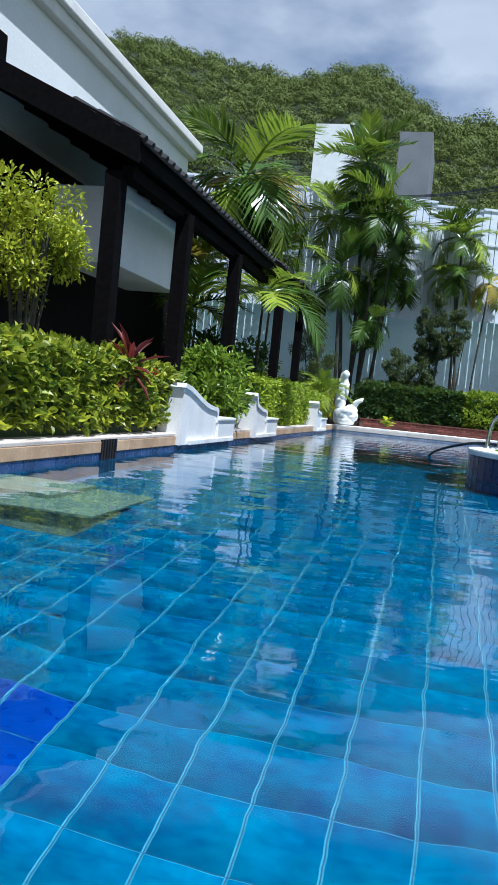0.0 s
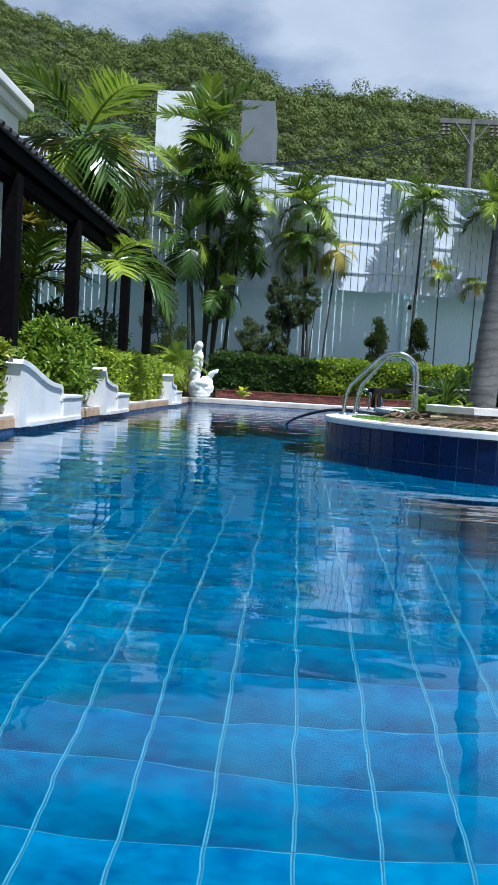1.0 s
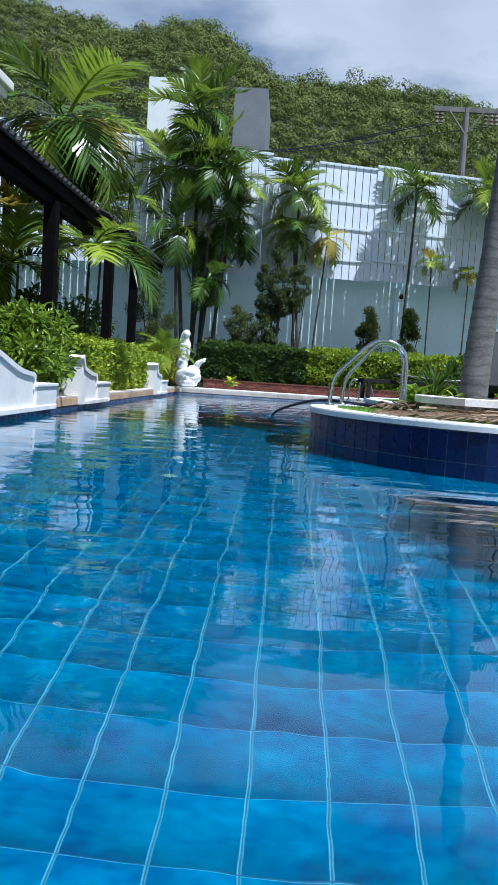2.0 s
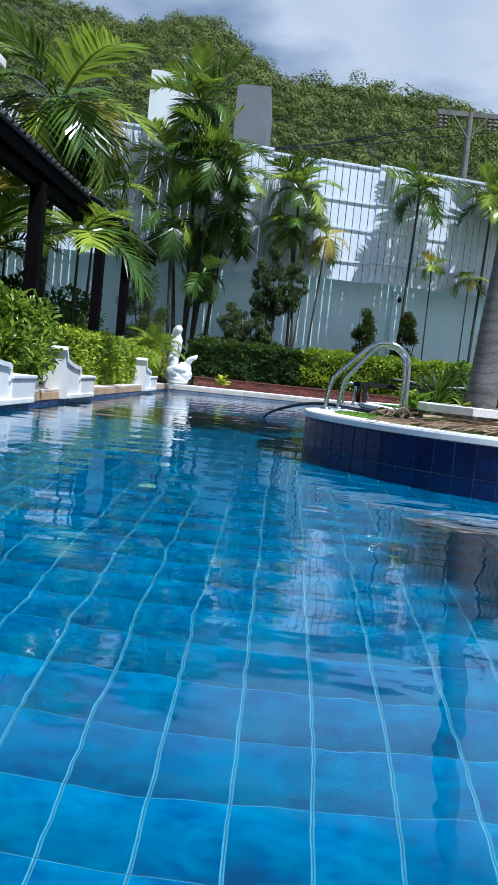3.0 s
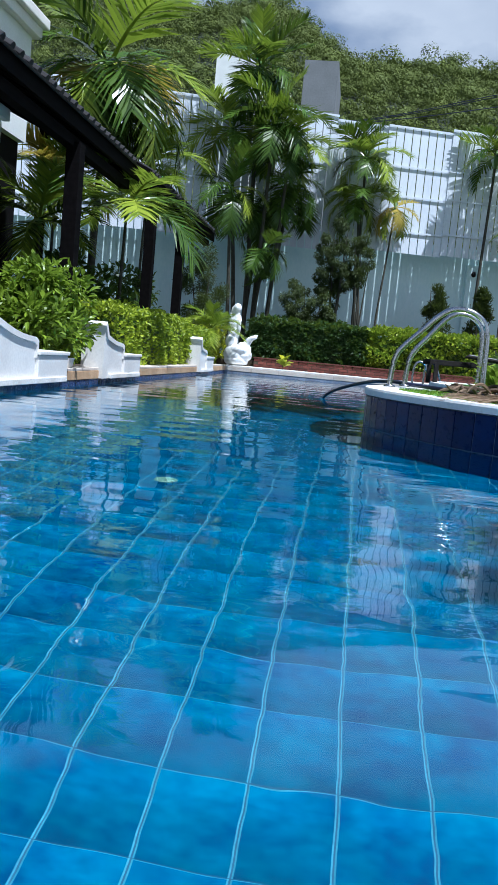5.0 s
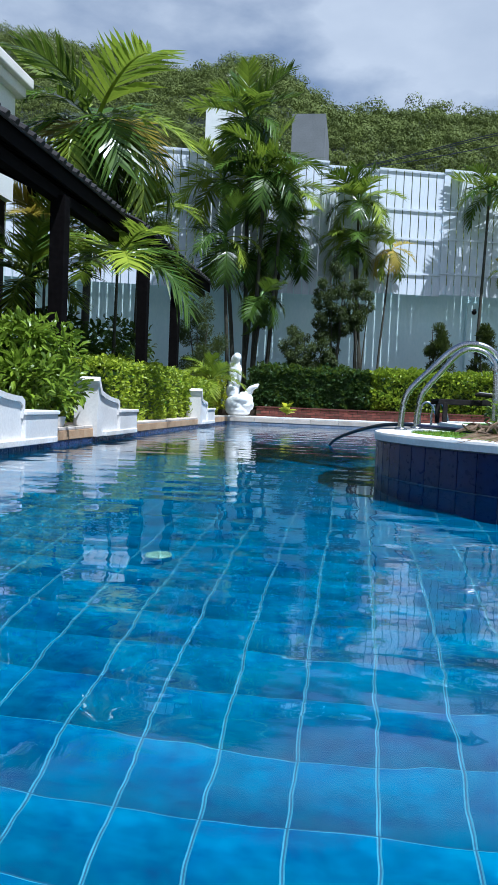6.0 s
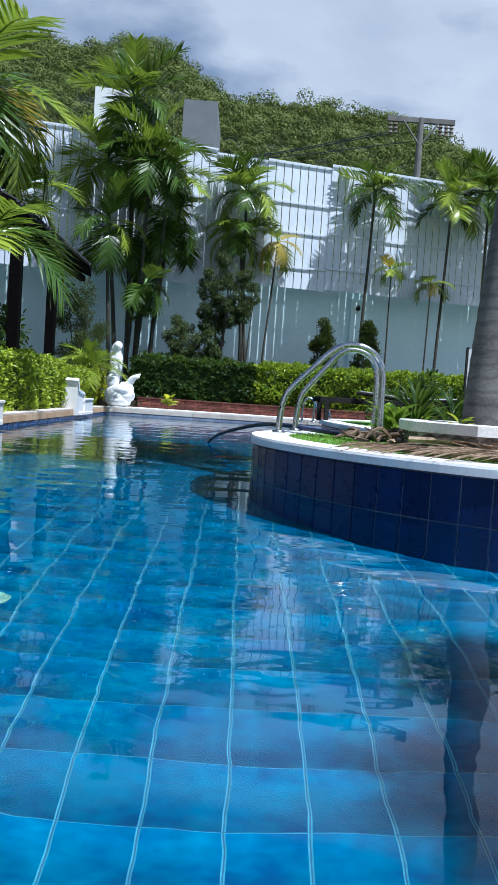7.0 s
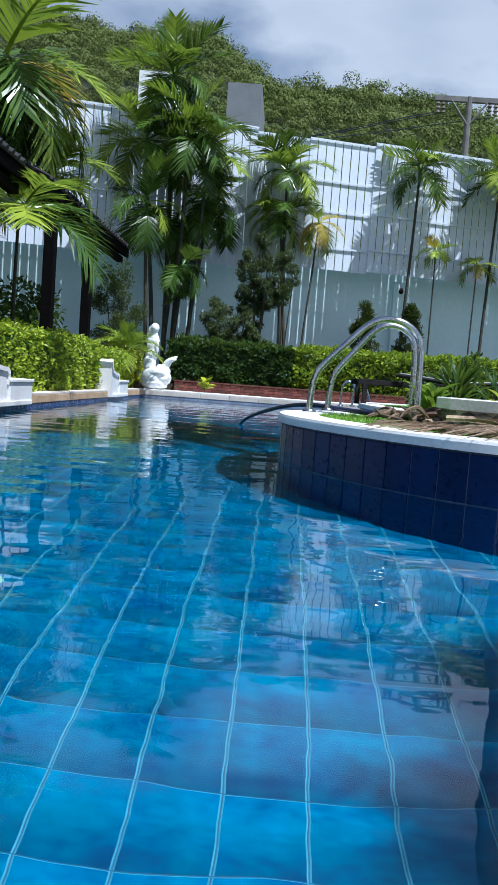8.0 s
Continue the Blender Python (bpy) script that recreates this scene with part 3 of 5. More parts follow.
# ---- pavilions ----
def pavilion(label, y0, y1, xe, ze, posts, depth, rise, back):
    """A lean-to roof: eave at xe, rising towards the house, with posts, beams, rafters and tile courses."""
    pv = thing("pavilion", label, "pavilion", group="poolside pavilions")
    xb = xe - depth
    bm = bmesh.new()
    sec = ((xe, ze + 0.13), (xb, ze + 0.13 + rise), (xb, ze + 0.04 + rise), (xe, ze + 0.04))
    a = [bm.verts.new((x, y0, z)) for x, z in sec]
    b = [bm.verts.new((x, y1, z)) for x, z in sec]
    for k in range(4):
        bm.faces.new((a[k], a[(k + 1) % 4], b[(k + 1) % 4], b[k]))
    bm.faces.new(a), bm.faces.new(b)
    bmesh.ops.recalc_face_normals(bm, faces=bm.faces)
    roof = part("roof", bm, DARKWOOD, pv)
    part("fascia", box(xe - 0.03, xe + 0.01, y0, y1, ze - 0.03, ze + 0.14, 0.004), DARKWOOD, pv, "black-stained fascia board")
    for y in (y0 - 0.04, y1):
        bm = bmesh.new()
        sec = ((xe + 0.012, ze - 0.06), (xe + 0.012, ze + 0.20), (xb, ze + 0.20 + rise), (xb, ze - 0.06 + rise))
        a = [bm.verts.new((x, y, z)) for x, z in sec]
        b = [bm.verts.new((x, y + 0.04, z)) for x, z in sec]
        for k in range(4):
            bm.faces.new((a[k], a[(k + 1) % 4], b[(k + 1) % 4], b[k]))
        bm.faces.new(a), bm.faces.new(b)
        bmesh.ops.recalc_face_normals(bm, faces=bm.faces)
        part("bargeboard", bm, DARKWOOD, pv, "black-stained sloping bargeboard")
    # tile courses
    ang = math.degrees(math.atan2(rise, depth))
    me = mesh_of("roof_tile", box(-0.16, 0.15, -0.098, 0.098, 0, 0.022, 0.005), ROOFTILE)
    n_up, n_al = int(math.hypot(depth, rise) / 0.26), int((y1 - y0) / 0.2)
    for u in range(min(n_up, 8)):
        for k in range(n_al):
            d = 0.12 + 0.26 * u
            if u * n_al + k < 290:
                ob = new("roof_tile", me)
                ob.parent = roof
                ob.matrix_basis = pose(xe - d * math.cos(radians(ang)) + 0.03, y0 + 0.1 + 0.2 * k, ze + 0.135 + d * math.sin(radians(ang)), 0, ang + 5, 0)
    cap_me = mesh_of("ridge_tile", tube([(0.0, 0, 0.0), (-0.28, 0, 0.0), (-0.3, 0, 0.0)], [0.042, 0.036, 0.02], 8), ROOFTILE)
    for k in range(n_al):
        for u in range(3):
            ob = new("cover_tile", cap_me)
            ob.parent = roof
            ob.matrix_basis = pose(xe + 0.05 - 0.27 * u * math.cos(radians(ang)), y0 + 0.2 * k, ze + 0.155 + 0.27 * u * math.sin(radians(ang)), 0, ang + 4, 0)
    part("beam", box(xe - 0.20, xe - 0.08, y0 + 0.1, y1 - 0.1, ze - 0.17, ze - 0.05, 0.005), DARKWOOD, pv)
    for k in range(int((y1 - y0) / 0.6)):
        y = y0 + 0.3 + 0.6 * k
        bm = tube([(xe - 0.02, y, ze + 0.03), (xb, y, ze + 0.03 + rise)], 0.024, 4)
        part("rafter", bm, DARKWOOD, pv)
    for k, y in enumerate(posts):
        dx = -0.165 if k == 0 and y < 8 else 0.0
        part("post", box(xe - 0.165 + dx, xe - 0.005 + dx, y - 0.085, y + 0.085, 0.1, ze - 0.12, 0.006), DARKWOOD, pv, "square black-stained post")
    for y in back:
        part("post", box(xb + 0.15, xb + 0.29, y - 0.07, y + 0.07, 0.1, ze + rise - 0.1, 0.006), DARKWOOD, pv, "square black-stained post")
    return pv


pavilion("dark timber pavilion with a tiled lean-to roof beside the pool", 7.22, 13.56, -2.435, 2.69, (7.33, 8.95, 11.29), 2.06, 0.93, ())
pavilion("smaller dark timber pavilion with a tiled roof", 15.2, 21.1, -2.67, 2.95, (15.7, 18.05), 2.2, 1.0, (15.7,))

# ---- planting ----
def leaf_shapes(verts, faces, at, ahead, up, length, width, fold=0.25):
    """One leaf blade: a pointed oval of two halves with a fold along its rib."""
    side = ahead.cross(up)
    if side.length < 1e-4:
        side = Vector((1, 0, 0))
    side.normalize()
    up = side.cross(ahead).normalized()
    n = len(verts)
    r = up * width * fold
    m1, m2 = at + ahead * length * 0.28, at + ahead * length * 0.68 - up * length * 0.05
    verts += [at, m1 + side * width * 0.43 + r, m2 + side * width * 0.40 + r, at + ahead * length - up * length * 0.14,
              m2 - side * width * 0.40 + r, m1 - side * width * 0.43 + r, at + ahead * length * 0.5 - up * length * 0.02]
    faces += [(n, n + 1, n + 6), (n + 1, n + 2, n + 6), (n + 2, n + 3, n + 6), (n + 3, n + 4, n + 6), (n + 4, n + 5, n + 6), (n + 5, n, n + 6)]


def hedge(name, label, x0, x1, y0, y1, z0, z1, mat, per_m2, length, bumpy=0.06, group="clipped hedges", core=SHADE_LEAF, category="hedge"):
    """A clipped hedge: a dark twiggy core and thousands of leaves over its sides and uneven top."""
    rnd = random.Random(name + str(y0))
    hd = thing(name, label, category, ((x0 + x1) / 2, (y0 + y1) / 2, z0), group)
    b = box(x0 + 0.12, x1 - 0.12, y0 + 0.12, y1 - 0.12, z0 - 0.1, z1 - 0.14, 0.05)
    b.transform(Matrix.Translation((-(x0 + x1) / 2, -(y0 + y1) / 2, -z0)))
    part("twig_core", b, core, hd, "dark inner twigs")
    verts, faces = [], []
    c = Vector(((x0 + x1) / 2, (y0 + y1) / 2, z0))
    lx, ly, lz = x1 - x0, y1 - y0, z1 - z0
    areas = (lx * ly, ly * lz, ly * lz, lx * lz, lx * lz)
    for which, area in enumerate(areas):
        for _ in range(int(area * per_m2)):
            u, v, dep = rnd.random(), rnd.random(), abs(rnd.gauss(0, 0.05))
            if which == 0:
                p, nrm = Vector((x0 + u * lx, y0 + v * ly, z1 - dep)), Vector((0, 0, 1))
            elif which in (1, 2):
                p, nrm = Vector((x1 - dep if which == 1 else x0 + dep, y0 + u * ly, z0 + v * lz)), Vector((1 if which == 1 else -1, 0, 0))
            else:
                p, nrm = Vector((x0 + u * lx, y1 - dep if which == 3 else y0 + dep, z0 + v * lz)), Vector((0, 1 if which == 3 else -1, 0))
            lump = noise.noise(p * 2.3) * bumpy + noise.noise(p * 6.1) * bumpy * 0.6
            p = p + nrm * lump
            # round off the top edges
            ex = max(0, abs(p.x - c.x) - lx / 2 + 0.16) if which == 0 else 0
            p.z -= ex * 0.5
            a = (nrm * 0.7 + Vector((rnd.gauss(0, 0.6), rnd.gauss(0, 0.6), rnd.gauss(0.25, 0.5)))).normalized()
            upv = (nrm + Vector((rnd.gauss(0, 0.4), rnd.gauss(0, 0.4), 0.6 + rnd.gauss(0, 0.4)))).normalized()
            k = length * rnd.uniform(0.65, 1.25)
            leaf_shapes(verts, faces, p - c, a, upv, k, k * 0.56)
    ob = new("leaves", from_lists("leaves", verts, faces, mat))
    ob.parent = hd
    return hd


def bush(name, label, at, size, mat, count, length, category="shrub", group="", wide=0.5, stems=5, droop=0.0, clumps=0, lift=0.0, fat=0.42, taper=0.0):
    """A loose shrub or tree crown: stems and leaves gathered in clumps, with gaps between them."""
    rnd = random.Random(label + str(at))
    bs = thing(name, label, category, at, group)
    rx, ry, rz = size
    for _ in range(stems):
        bm = bmesh.new()
        a = rnd.uniform(0, 6.28)
        e = Vector((math.cos(a) * rx * 0.6, math.sin(a) * ry * 0.6, lift + rz * rnd.uniform(1.0, 1.7)))
        add_tube(bm, bend([(0, 0, -0.05), e * 0.4 + Vector((0, 0, 0.12)), e], 3), [0.022] * 4 + [0.014] * 2 + [0.006], 5)
        part("stem", bm, STEM, bs, "thin woody stem")
    verts, faces = [], []
    centres = []
    for _ in range(clumps or max(8, count // 70)):
        while True:
            p = Vector((rnd.uniform(-1, 1), rnd.uniform(-1, 1), rnd.uniform(-1, 1)))
            if 0.25 < p.length < 1:
                break
        if taper:
            p.x, p.y = p.x * (0.5 - 0.5 * p.z) ** taper, p.y * (0.5 - 0.5 * p.z) ** taper
        centres.append(Vector((p.x * rx, p.y * ry, lift + rz + p.z * rz)))
    r0 = min(rx, ry, rz) * fat
    for _ in range(count):
        c = rnd.choice(centres)
        d = Vector((rnd.gauss(0, 1), rnd.gauss(0, 1), rnd.gauss(0, 1))).normalized() * r0 * rnd.uniform(0.4, 1.1)
        a = (d.normalized() + Vector((rnd.gauss(0, 0.5), rnd.gauss(0, 0.5), rnd.gauss(0.1 - droop, 0.4)))).normalized()
        k = length * rnd.uniform(0.6, 1.25)
        leaf_shapes(verts, faces, c + d, a, Vector((rnd.gauss(0, 0.5), rnd.gauss(0, 0.5), 1)).normalized(), k, k * wide)
    ob = new("leaves", from_lists("leaves", verts, faces, mat))
    ob.parent = bs
    return bs


def frond_mesh(name, length, pairs, leaf, droop, mat, seed, vee=0.5, wid=0.028):
    """One feather palm frond along +x: an arching rib and two rows of drooping leaflets."""
    rnd = random.Random(seed)
    verts, faces = [], []

    def rib(t):
        return Vector((length * (t - 0.18 * droop * t * t * t), 0.0, length * (0.30 * t - 0.62 * droop * t * t)))

    n = 9
    for k in range(n + 1):
        t = k / n
        p, r = rib(t), 0.018 * (1 - t) + 0.003
        verts += [p + Vector((0, r, 0)), p + Vector((0, -r, 0)), p + Vector((0, 0, r * 1.2))]
    for k in range(n):
        a = 3 * k
        for i, j in ((0, 1), (1, 2), (2, 0)):
            faces.append((a + i, a + j, a + 3 + j, a + 3 + i))
    for k in range(pairs):
        t = 0.16 + 0.84 * (k + 0.5) / pairs
        p, d = rib(t), (rib(min(1, t + 0.02)) - rib(t - 0.02)).normalized()
        up = Vector((0, 1, 0)).cross(d) * -1
        L = leaf * (0.55 + 0.9 * math.sin(math.pi * min(1, 0.12 + t * 0.86)) ** 0.8) * 0.72
        for sgn in (-1, 1):
            side = Vector((0, sgn, 0))
            a = (side * 0.80 + d * (0.45 + 0.5 * t) + up * (vee * 0.6) + Vector((rnd.gauss(0, 0.07), rnd.gauss(0, 0.07), rnd.gauss(0, 0.09)))).normalized()
            w = wid * rnd.uniform(0.8, 1.2)
            wv = d * w
            sag = Vector((0, 0, -1)) * L * rnd.uniform(0.12, 0.32) * (0.4 + droop * 0.7)
            m1, m2 = p + a * L * 0.5 + sag * 0.18, p + a * L + sag
            q = len(verts)
            verts += [p - wv * 0.5, p + wv * 0.5, m1 + wv * 0.75, m1 - wv * 0.75, m2]
            faces += [(q, q + 1, q + 2, q + 3), (q + 3, q + 2, q + 4)]
    return from_lists(name, verts, faces, mat)


FRONDS = {}
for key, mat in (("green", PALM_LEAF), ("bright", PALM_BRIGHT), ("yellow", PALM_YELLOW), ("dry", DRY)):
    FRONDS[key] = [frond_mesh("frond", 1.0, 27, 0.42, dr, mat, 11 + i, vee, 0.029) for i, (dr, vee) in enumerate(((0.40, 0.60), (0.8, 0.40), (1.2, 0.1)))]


def palm(label, base, top, size, fronds, kinds, radius=0.05, seed=1, group="slender garden palms", lean=(0, 0), low=-25, high=75, shaft=0.5, category="palm tree"):
    """A feather palm: ringed stem, green crownshaft, fronds fanned round the top."""
    rnd = random.Random(seed)
    pm = thing("palm_tree", label, category, base, group)
    h = top[2] - base[2]
    e = Vector(top) - Vector(base)
    path_ = bend([(0, 0, -0.1), (e.x * 0.3 + lean[0], e.y * 0.3 + lean[1], h * 0.35), (e.x * 0.7 + lean[0], e.y * 0.7 + lean[1], h * 0.7), tuple(e)], 7)
    rad = [radius * 0.8 * (1.25 - 0.45 * k / (len(path_) - 1)) * (1 + 0.05 * (k % 2)) for k in range(len(path_))]
    part("trunk", tube(path_, rad, 10), STEM, pm, "slender ringed stem", True)
    if shaft:
        part("crownshaft", tube([tuple(e - Vector((0, 0, shaft * 0.6))), tuple(e - Vector((0, 0, shaft * 0.2))), tuple(e + Vector((0, 0, shaft * 0.25)))],
                                [radius * 0.9, radius * 1.35, radius * 0.8], 9), GREENSTEM, pm, "smooth green crownshaft", True)
    for k in range(fronds):
        az = 137.5 * k + rnd.uniform(-20, 20)
        u = (k + 0.5) / fronds
        el = low + (high - low) * u + rnd.uniform(-10, 10)
        kind = rnd.choices([n for n, _ in kinds], [w for _, w in kinds])[0]
        which = 2 if el < 10 else (1 if el < 62 else 0)
        ob = new("frond", FRONDS[kind][min(2, max(0, which + rnd.choice((-1, 0, 0, 1))))])
        ob.parent = pm
        s = size * rnd.uniform(0.8, 1.15)
        ob.matrix_basis = pose(e.x, e.y, e.z, 0, 0, az) @ pose(0, 0, 0, rnd.uniform(-12, 12), -el + 12, 0) @ Matrix.Diagonal((s, s, s, 1))
    return pm


# ---- hill ----
RIDGE_X = (-300, -120, -93, -72, -54, -41, -27, -18, -7, 7, 18, 34, 60, 80, 200)
RIDGE_Z = (108, 107, 107, 98, 97, 99, 99, 94, 86, 82, 83, 82, 72, 73, 50)


def hill_height(x, y):
    """Hill rising behind the garden, higher to the west, with a wavy ridge."""
    ridge = float(np.interp(x, RIDGE_X, RIDGE_Z)) + 1.5 * math.sin(x * 0.16)
    t = min(1.0, max(0.0, (y - 75) / 190))
    return max(0.0, ridge * (t * t * (3 - 2 * t))) + noise.noise(Vector((x * 0.02, y * 0.02, 0))) * 6 * t


verts, faces, nx, ny = [], [], 70, 40
for j in range(ny + 1):
    for i in range(nx + 1):
        x, y = -300 + 600 * i / nx, 60 + 300 * j / ny
        verts.append((x, y, hill_height(x, y) - 0.5))
for j in range(ny):
    for i in range(nx):
        a = j * (nx + 1) + i
        faces.append((a, a + 1, a + nx + 2, a + nx + 1))
hill = new("hill", from_lists("hill", verts, faces, UNDERWOOD, True))
tagged(hill, "green forested hill behind the garden", "hill", kind="structure")

rs = np.random.RandomState(5)
N, K = 7600, 190
ty = np.where(rs.rand(N) < 0.16, 85 + 65 * rs.rand(N), 150 + 132 * rs.rand(N) ** 0.9)
tx = (rs.rand(N) - 0.52) * (ty + 25)
tr = (1.2 + 1.5 * rs.rand(N) ** 1.9) * np.where(rs.rand(N) < 0.95, 1.0, 1.4)
tz = np.array([hill_height(x, y) for x, y in zip(tx, ty)]) + tr * (0.0 + 1.9 * rs.rand(N) ** 1.3)
ridge_trees = np.arange(N) < 40      # taller trees that stand out along the ridge
tx, ty = np.where(ridge_trees, -130 + 5.6 * np.arange(N) + 4 * rs.rand(N), tx), np.where(ridge_trees, 250 + 16 * rs.rand(N), ty)
tr = np.where(ridge_trees, 1.6 + 1.3 * rs.rand(N), tr)
tz = np.where(ridge_trees, np.array([hill_height(x, y) for x, y in zip(tx, ty)]) + tr * (1.0 + 0.9 * rs.rand(N)), tz)
d = rs.randn(N, K, 3)
d[..., 2] = np.abs(d[..., 2]) * 0.9 - 0.3
d /= np.linalg.norm(d, axis=-1, keepdims=True)
lump = 1 + 0.20 * np.sin(d[..., 0] * 5 + rs.rand(N, 1) * 6) * np.cos(d[..., 1] * 6 + rs.rand(N, 1) * 6) + 0.14 * np.sin(d[..., 2] * 9 + d[..., 0] * 7 + rs.rand(N, 1) * 6)
cen = np.stack([tx, ty, tz], -1)[:, None] + d * (tr[:, None] * lump * (0.82 + 0.2 * rs.rand(N, K)))[..., None] * np.array([1.0, 1.0, 0.9])
u = np.cross(d, rs.randn(N, K, 3))
u /= np.linalg.norm(u, axis=-1, keepdims=True)
w = np.cross(d + 0.28 * rs.randn(N, K, 3), u)
w /= np.linalg.norm(w, axis=-1, keepdims=True)
s = (0.062 * (tr + 0.9)[:, None] * (0.6 + 0.8 * rs.rand(N, K)))[..., None]
quad = np.stack([cen - u * s - w * s * 0.7, cen + u * s * 0.9 - w * s * 0.5, cen + w * s * 1.1], 2).reshape(-1, 3)
woods_me = bpy.data.meshes.new("woods")
woods_me.from_pydata(quad.tolist(), [], np.arange(len(quad)).reshape(-1, 3).tolist())
woods_me.materials.append(HILL_LEAF)
woods = new("woods", woods_me)
tagged(woods, "dense mixed green treetops covering the hill", "woods", kind="stuff")

# ---- west planting ----
setting("ground_west_bed", box(-4.6, LEFT - 0.25, -3, 23, 0.0, 0.14), SOIL, "dark planting soil beside the pool")
hedge("hedge", "leafy yellow-green hedge in the bed behind the kerb", -3.1, -2.15, 2.2, 7.95, 0.22, 0.83, HEDGE_LEAF, 1250, 0.078, 0.13)
hedge("hedge", "clipped bright green box hedge behind the white scroll walls", -3.2, -2.20, 12.35, 16.9, 0.16, 0.93, BOX_LEAF, 800, 0.065, 0.09)
hedge("hedge", "short clipped green hedge beside the white statue", -3.1, -2.26, 17.6, 20.0, 0.16, 0.87, BOX_LEAF, 800, 0.065, 0.09)
bush("shrub", "rounded glossy green shrub between the white scroll walls", (-2.46, 10.42, 0.16), (0.46, 0.74, 0.40), SHRUB_LEAF, 5200, 0.105, stems=7, lift=0.12, wide=0.42)
bush("shrub", "tall light green shrub beside the dark pavilion", (-2.95, 6.3, 0.16), (0.46, 0.46, 0.50), HEDGE_LEAF, 6000, 0.05, stems=13, lift=1.05, clumps=40, fat=0.30)
bush("shrub", "dark understorey shrub behind the pavilion posts", (-3.4, 14.2, 0.15), (0.6, 0.9, 0.75), SHADE_LEAF, 2600, 0.12, stems=6)
bush("shrub", "dark understorey shrub behind the pavilion posts", (-3.5, 16.9, 0.15), (0.6, 1.0, 0.8), SHADE_LEAF, 2600, 0.12, stems=6)
bush("shrub", "bright leafy shrub behind the white statue", (-2.6, 21.2, 0.15), (0.45, 0.5, 0.5), HEDGE_LEAF, 1800, 0.10, stems=6)

# ---- far planting ----
setting("ground_far_bed", box(-9, 12, FAR + 1.0, FAR + 7.0, 0.0, 0.3), SOIL, "dark planting soil by the garden wall")
# shaded stretch of the far hedge, made dark by its leaf colour
hedge("hedge", "clipped hedge painted dark for shade in front of the garden wall", -1.72, 1.0, FAR + 1.15, FAR + 2.0, 0.3, 1.25, SHADE_LEAF, 800, 0.11, 0.16)
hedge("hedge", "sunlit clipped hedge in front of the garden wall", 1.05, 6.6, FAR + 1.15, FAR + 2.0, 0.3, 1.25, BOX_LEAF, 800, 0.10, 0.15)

# frond mixes: sunlit and shaded crowns come from the light and dark leaf copies
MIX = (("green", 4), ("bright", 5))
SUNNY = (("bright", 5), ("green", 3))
SHADED = (("green", 6), ("bright", 0.6))
CLUMP = "tall feathery palm of a dense multi-stemmed clump"
palm("bushy palm with long arching sunlit fronds", (-3.89, 16.15, 0.15), (-3.79, 16.15, 4.96), 1.9, 21, (('green', 4), ('bright', 4), ('yellow', 0.5)), 0.075, 3, low=-50, high=58)
palm(CLUMP, (-2.04, 22.90, 0.30), (-2.19, 22.90, 7.35), 1.45, 16, MIX, 0.06, 4, low=-20)
palm(CLUMP, (-1.83, 22.50, 0.30), (-1.67, 22.40, 5.95), 1.45, 15, MIX, 0.055, 5, low=-30)
palm(CLUMP, (-2.24, 22.70, 0.30), (-2.71, 22.60, 5.79), 1.4, 14, MIX, 0.055, 6, low=-30)
palm(CLUMP, (-1.62, 23.10, 0.30), (-1.21, 23.10, 4.75), 1.25, 12, SHADED, 0.05, 7, low=-60, high=60)
palm(CLUMP, (-2.14, 23.10, 0.30), (-1.88, 23.10, 4.02), 1.2, 12, SHADED, 0.05, 17, low=-65, high=50)
palm(CLUMP, (-1.83, 22.40, 0.30), (-1.62, 22.30, 2.99), 0.9, 12, SHADED, 0.045, 18, low=-75, high=30)
palm(CLUMP, (-2.35, 22.30, 0.30), (-2.55, 22.20, 4.3), 1.15, 12, SHADED, 0.05, 41, low=-50, high=60)
palm(CLUMP, (-1.5, 22.6, 0.30), (-1.25, 22.5, 5.4), 1.2, 13, MIX, 0.05, 42, low=-30)
palm("slender palm standing before the pale wall", (0.66, 23.83, 0.30), (0.56, 23.83, 5.6), 1.2, 16, MIX, 0.045, 8, low=-20)
palm("slender palm standing before the pale wall", (0.86, 23.81, 0.30), (0.47, 23.81, 4.60), 1.1, 15, MIX, 0.04, 28, low=-25, high=60)
palm("slender leaning palm with yellowing fronds", (1.15, 24.06, 0.30), (1.42, 24.06, 4.48), 0.85, 10, (("yellow", 3), ("bright", 3)), 0.03, 9, low=-60, high=50)
palm("slender palm standing before the metal screen", (3.71, 24.70, 0.30), (3.87, 24.70, 6.04), 1.2, 14, MIX, 0.045, 10, low=-25)
palm("young thin palm with few fronds", (4.47, 24.85, 0.30), (4.46, 24.85, 4.10), 0.6, 8, (("yellow", 1), ("bright", 3)), 0.025, 11, low=-30, high=50)
palm("young thin palm with few fronds", (5.54, 25.13, 0.30), (5.59, 25.13, 3.87), 0.7, 8, (("yellow", 1), ("bright", 3)), 0.025, 12, low=-20, high=40)
palm("slender palm standing before the metal screen", (5.84, 25.25, 0.30), (6.01, 25.25, 6.11), 1.25, 14, MIX, 0.045, 13, low=-25)
palm("slender palm standing before the metal screen", (7.07, 25.52, 0.30), (7.07, 25.52, 6.46), 1.25, 14, MIX, 0.045, 14, low=-25)
palm("slender palm standing before the metal screen", (8.48, 25.90, 0.30), (8.48, 25.90, 5.89), 1.25, 14, MIX, 0.045, 15, low=-25)
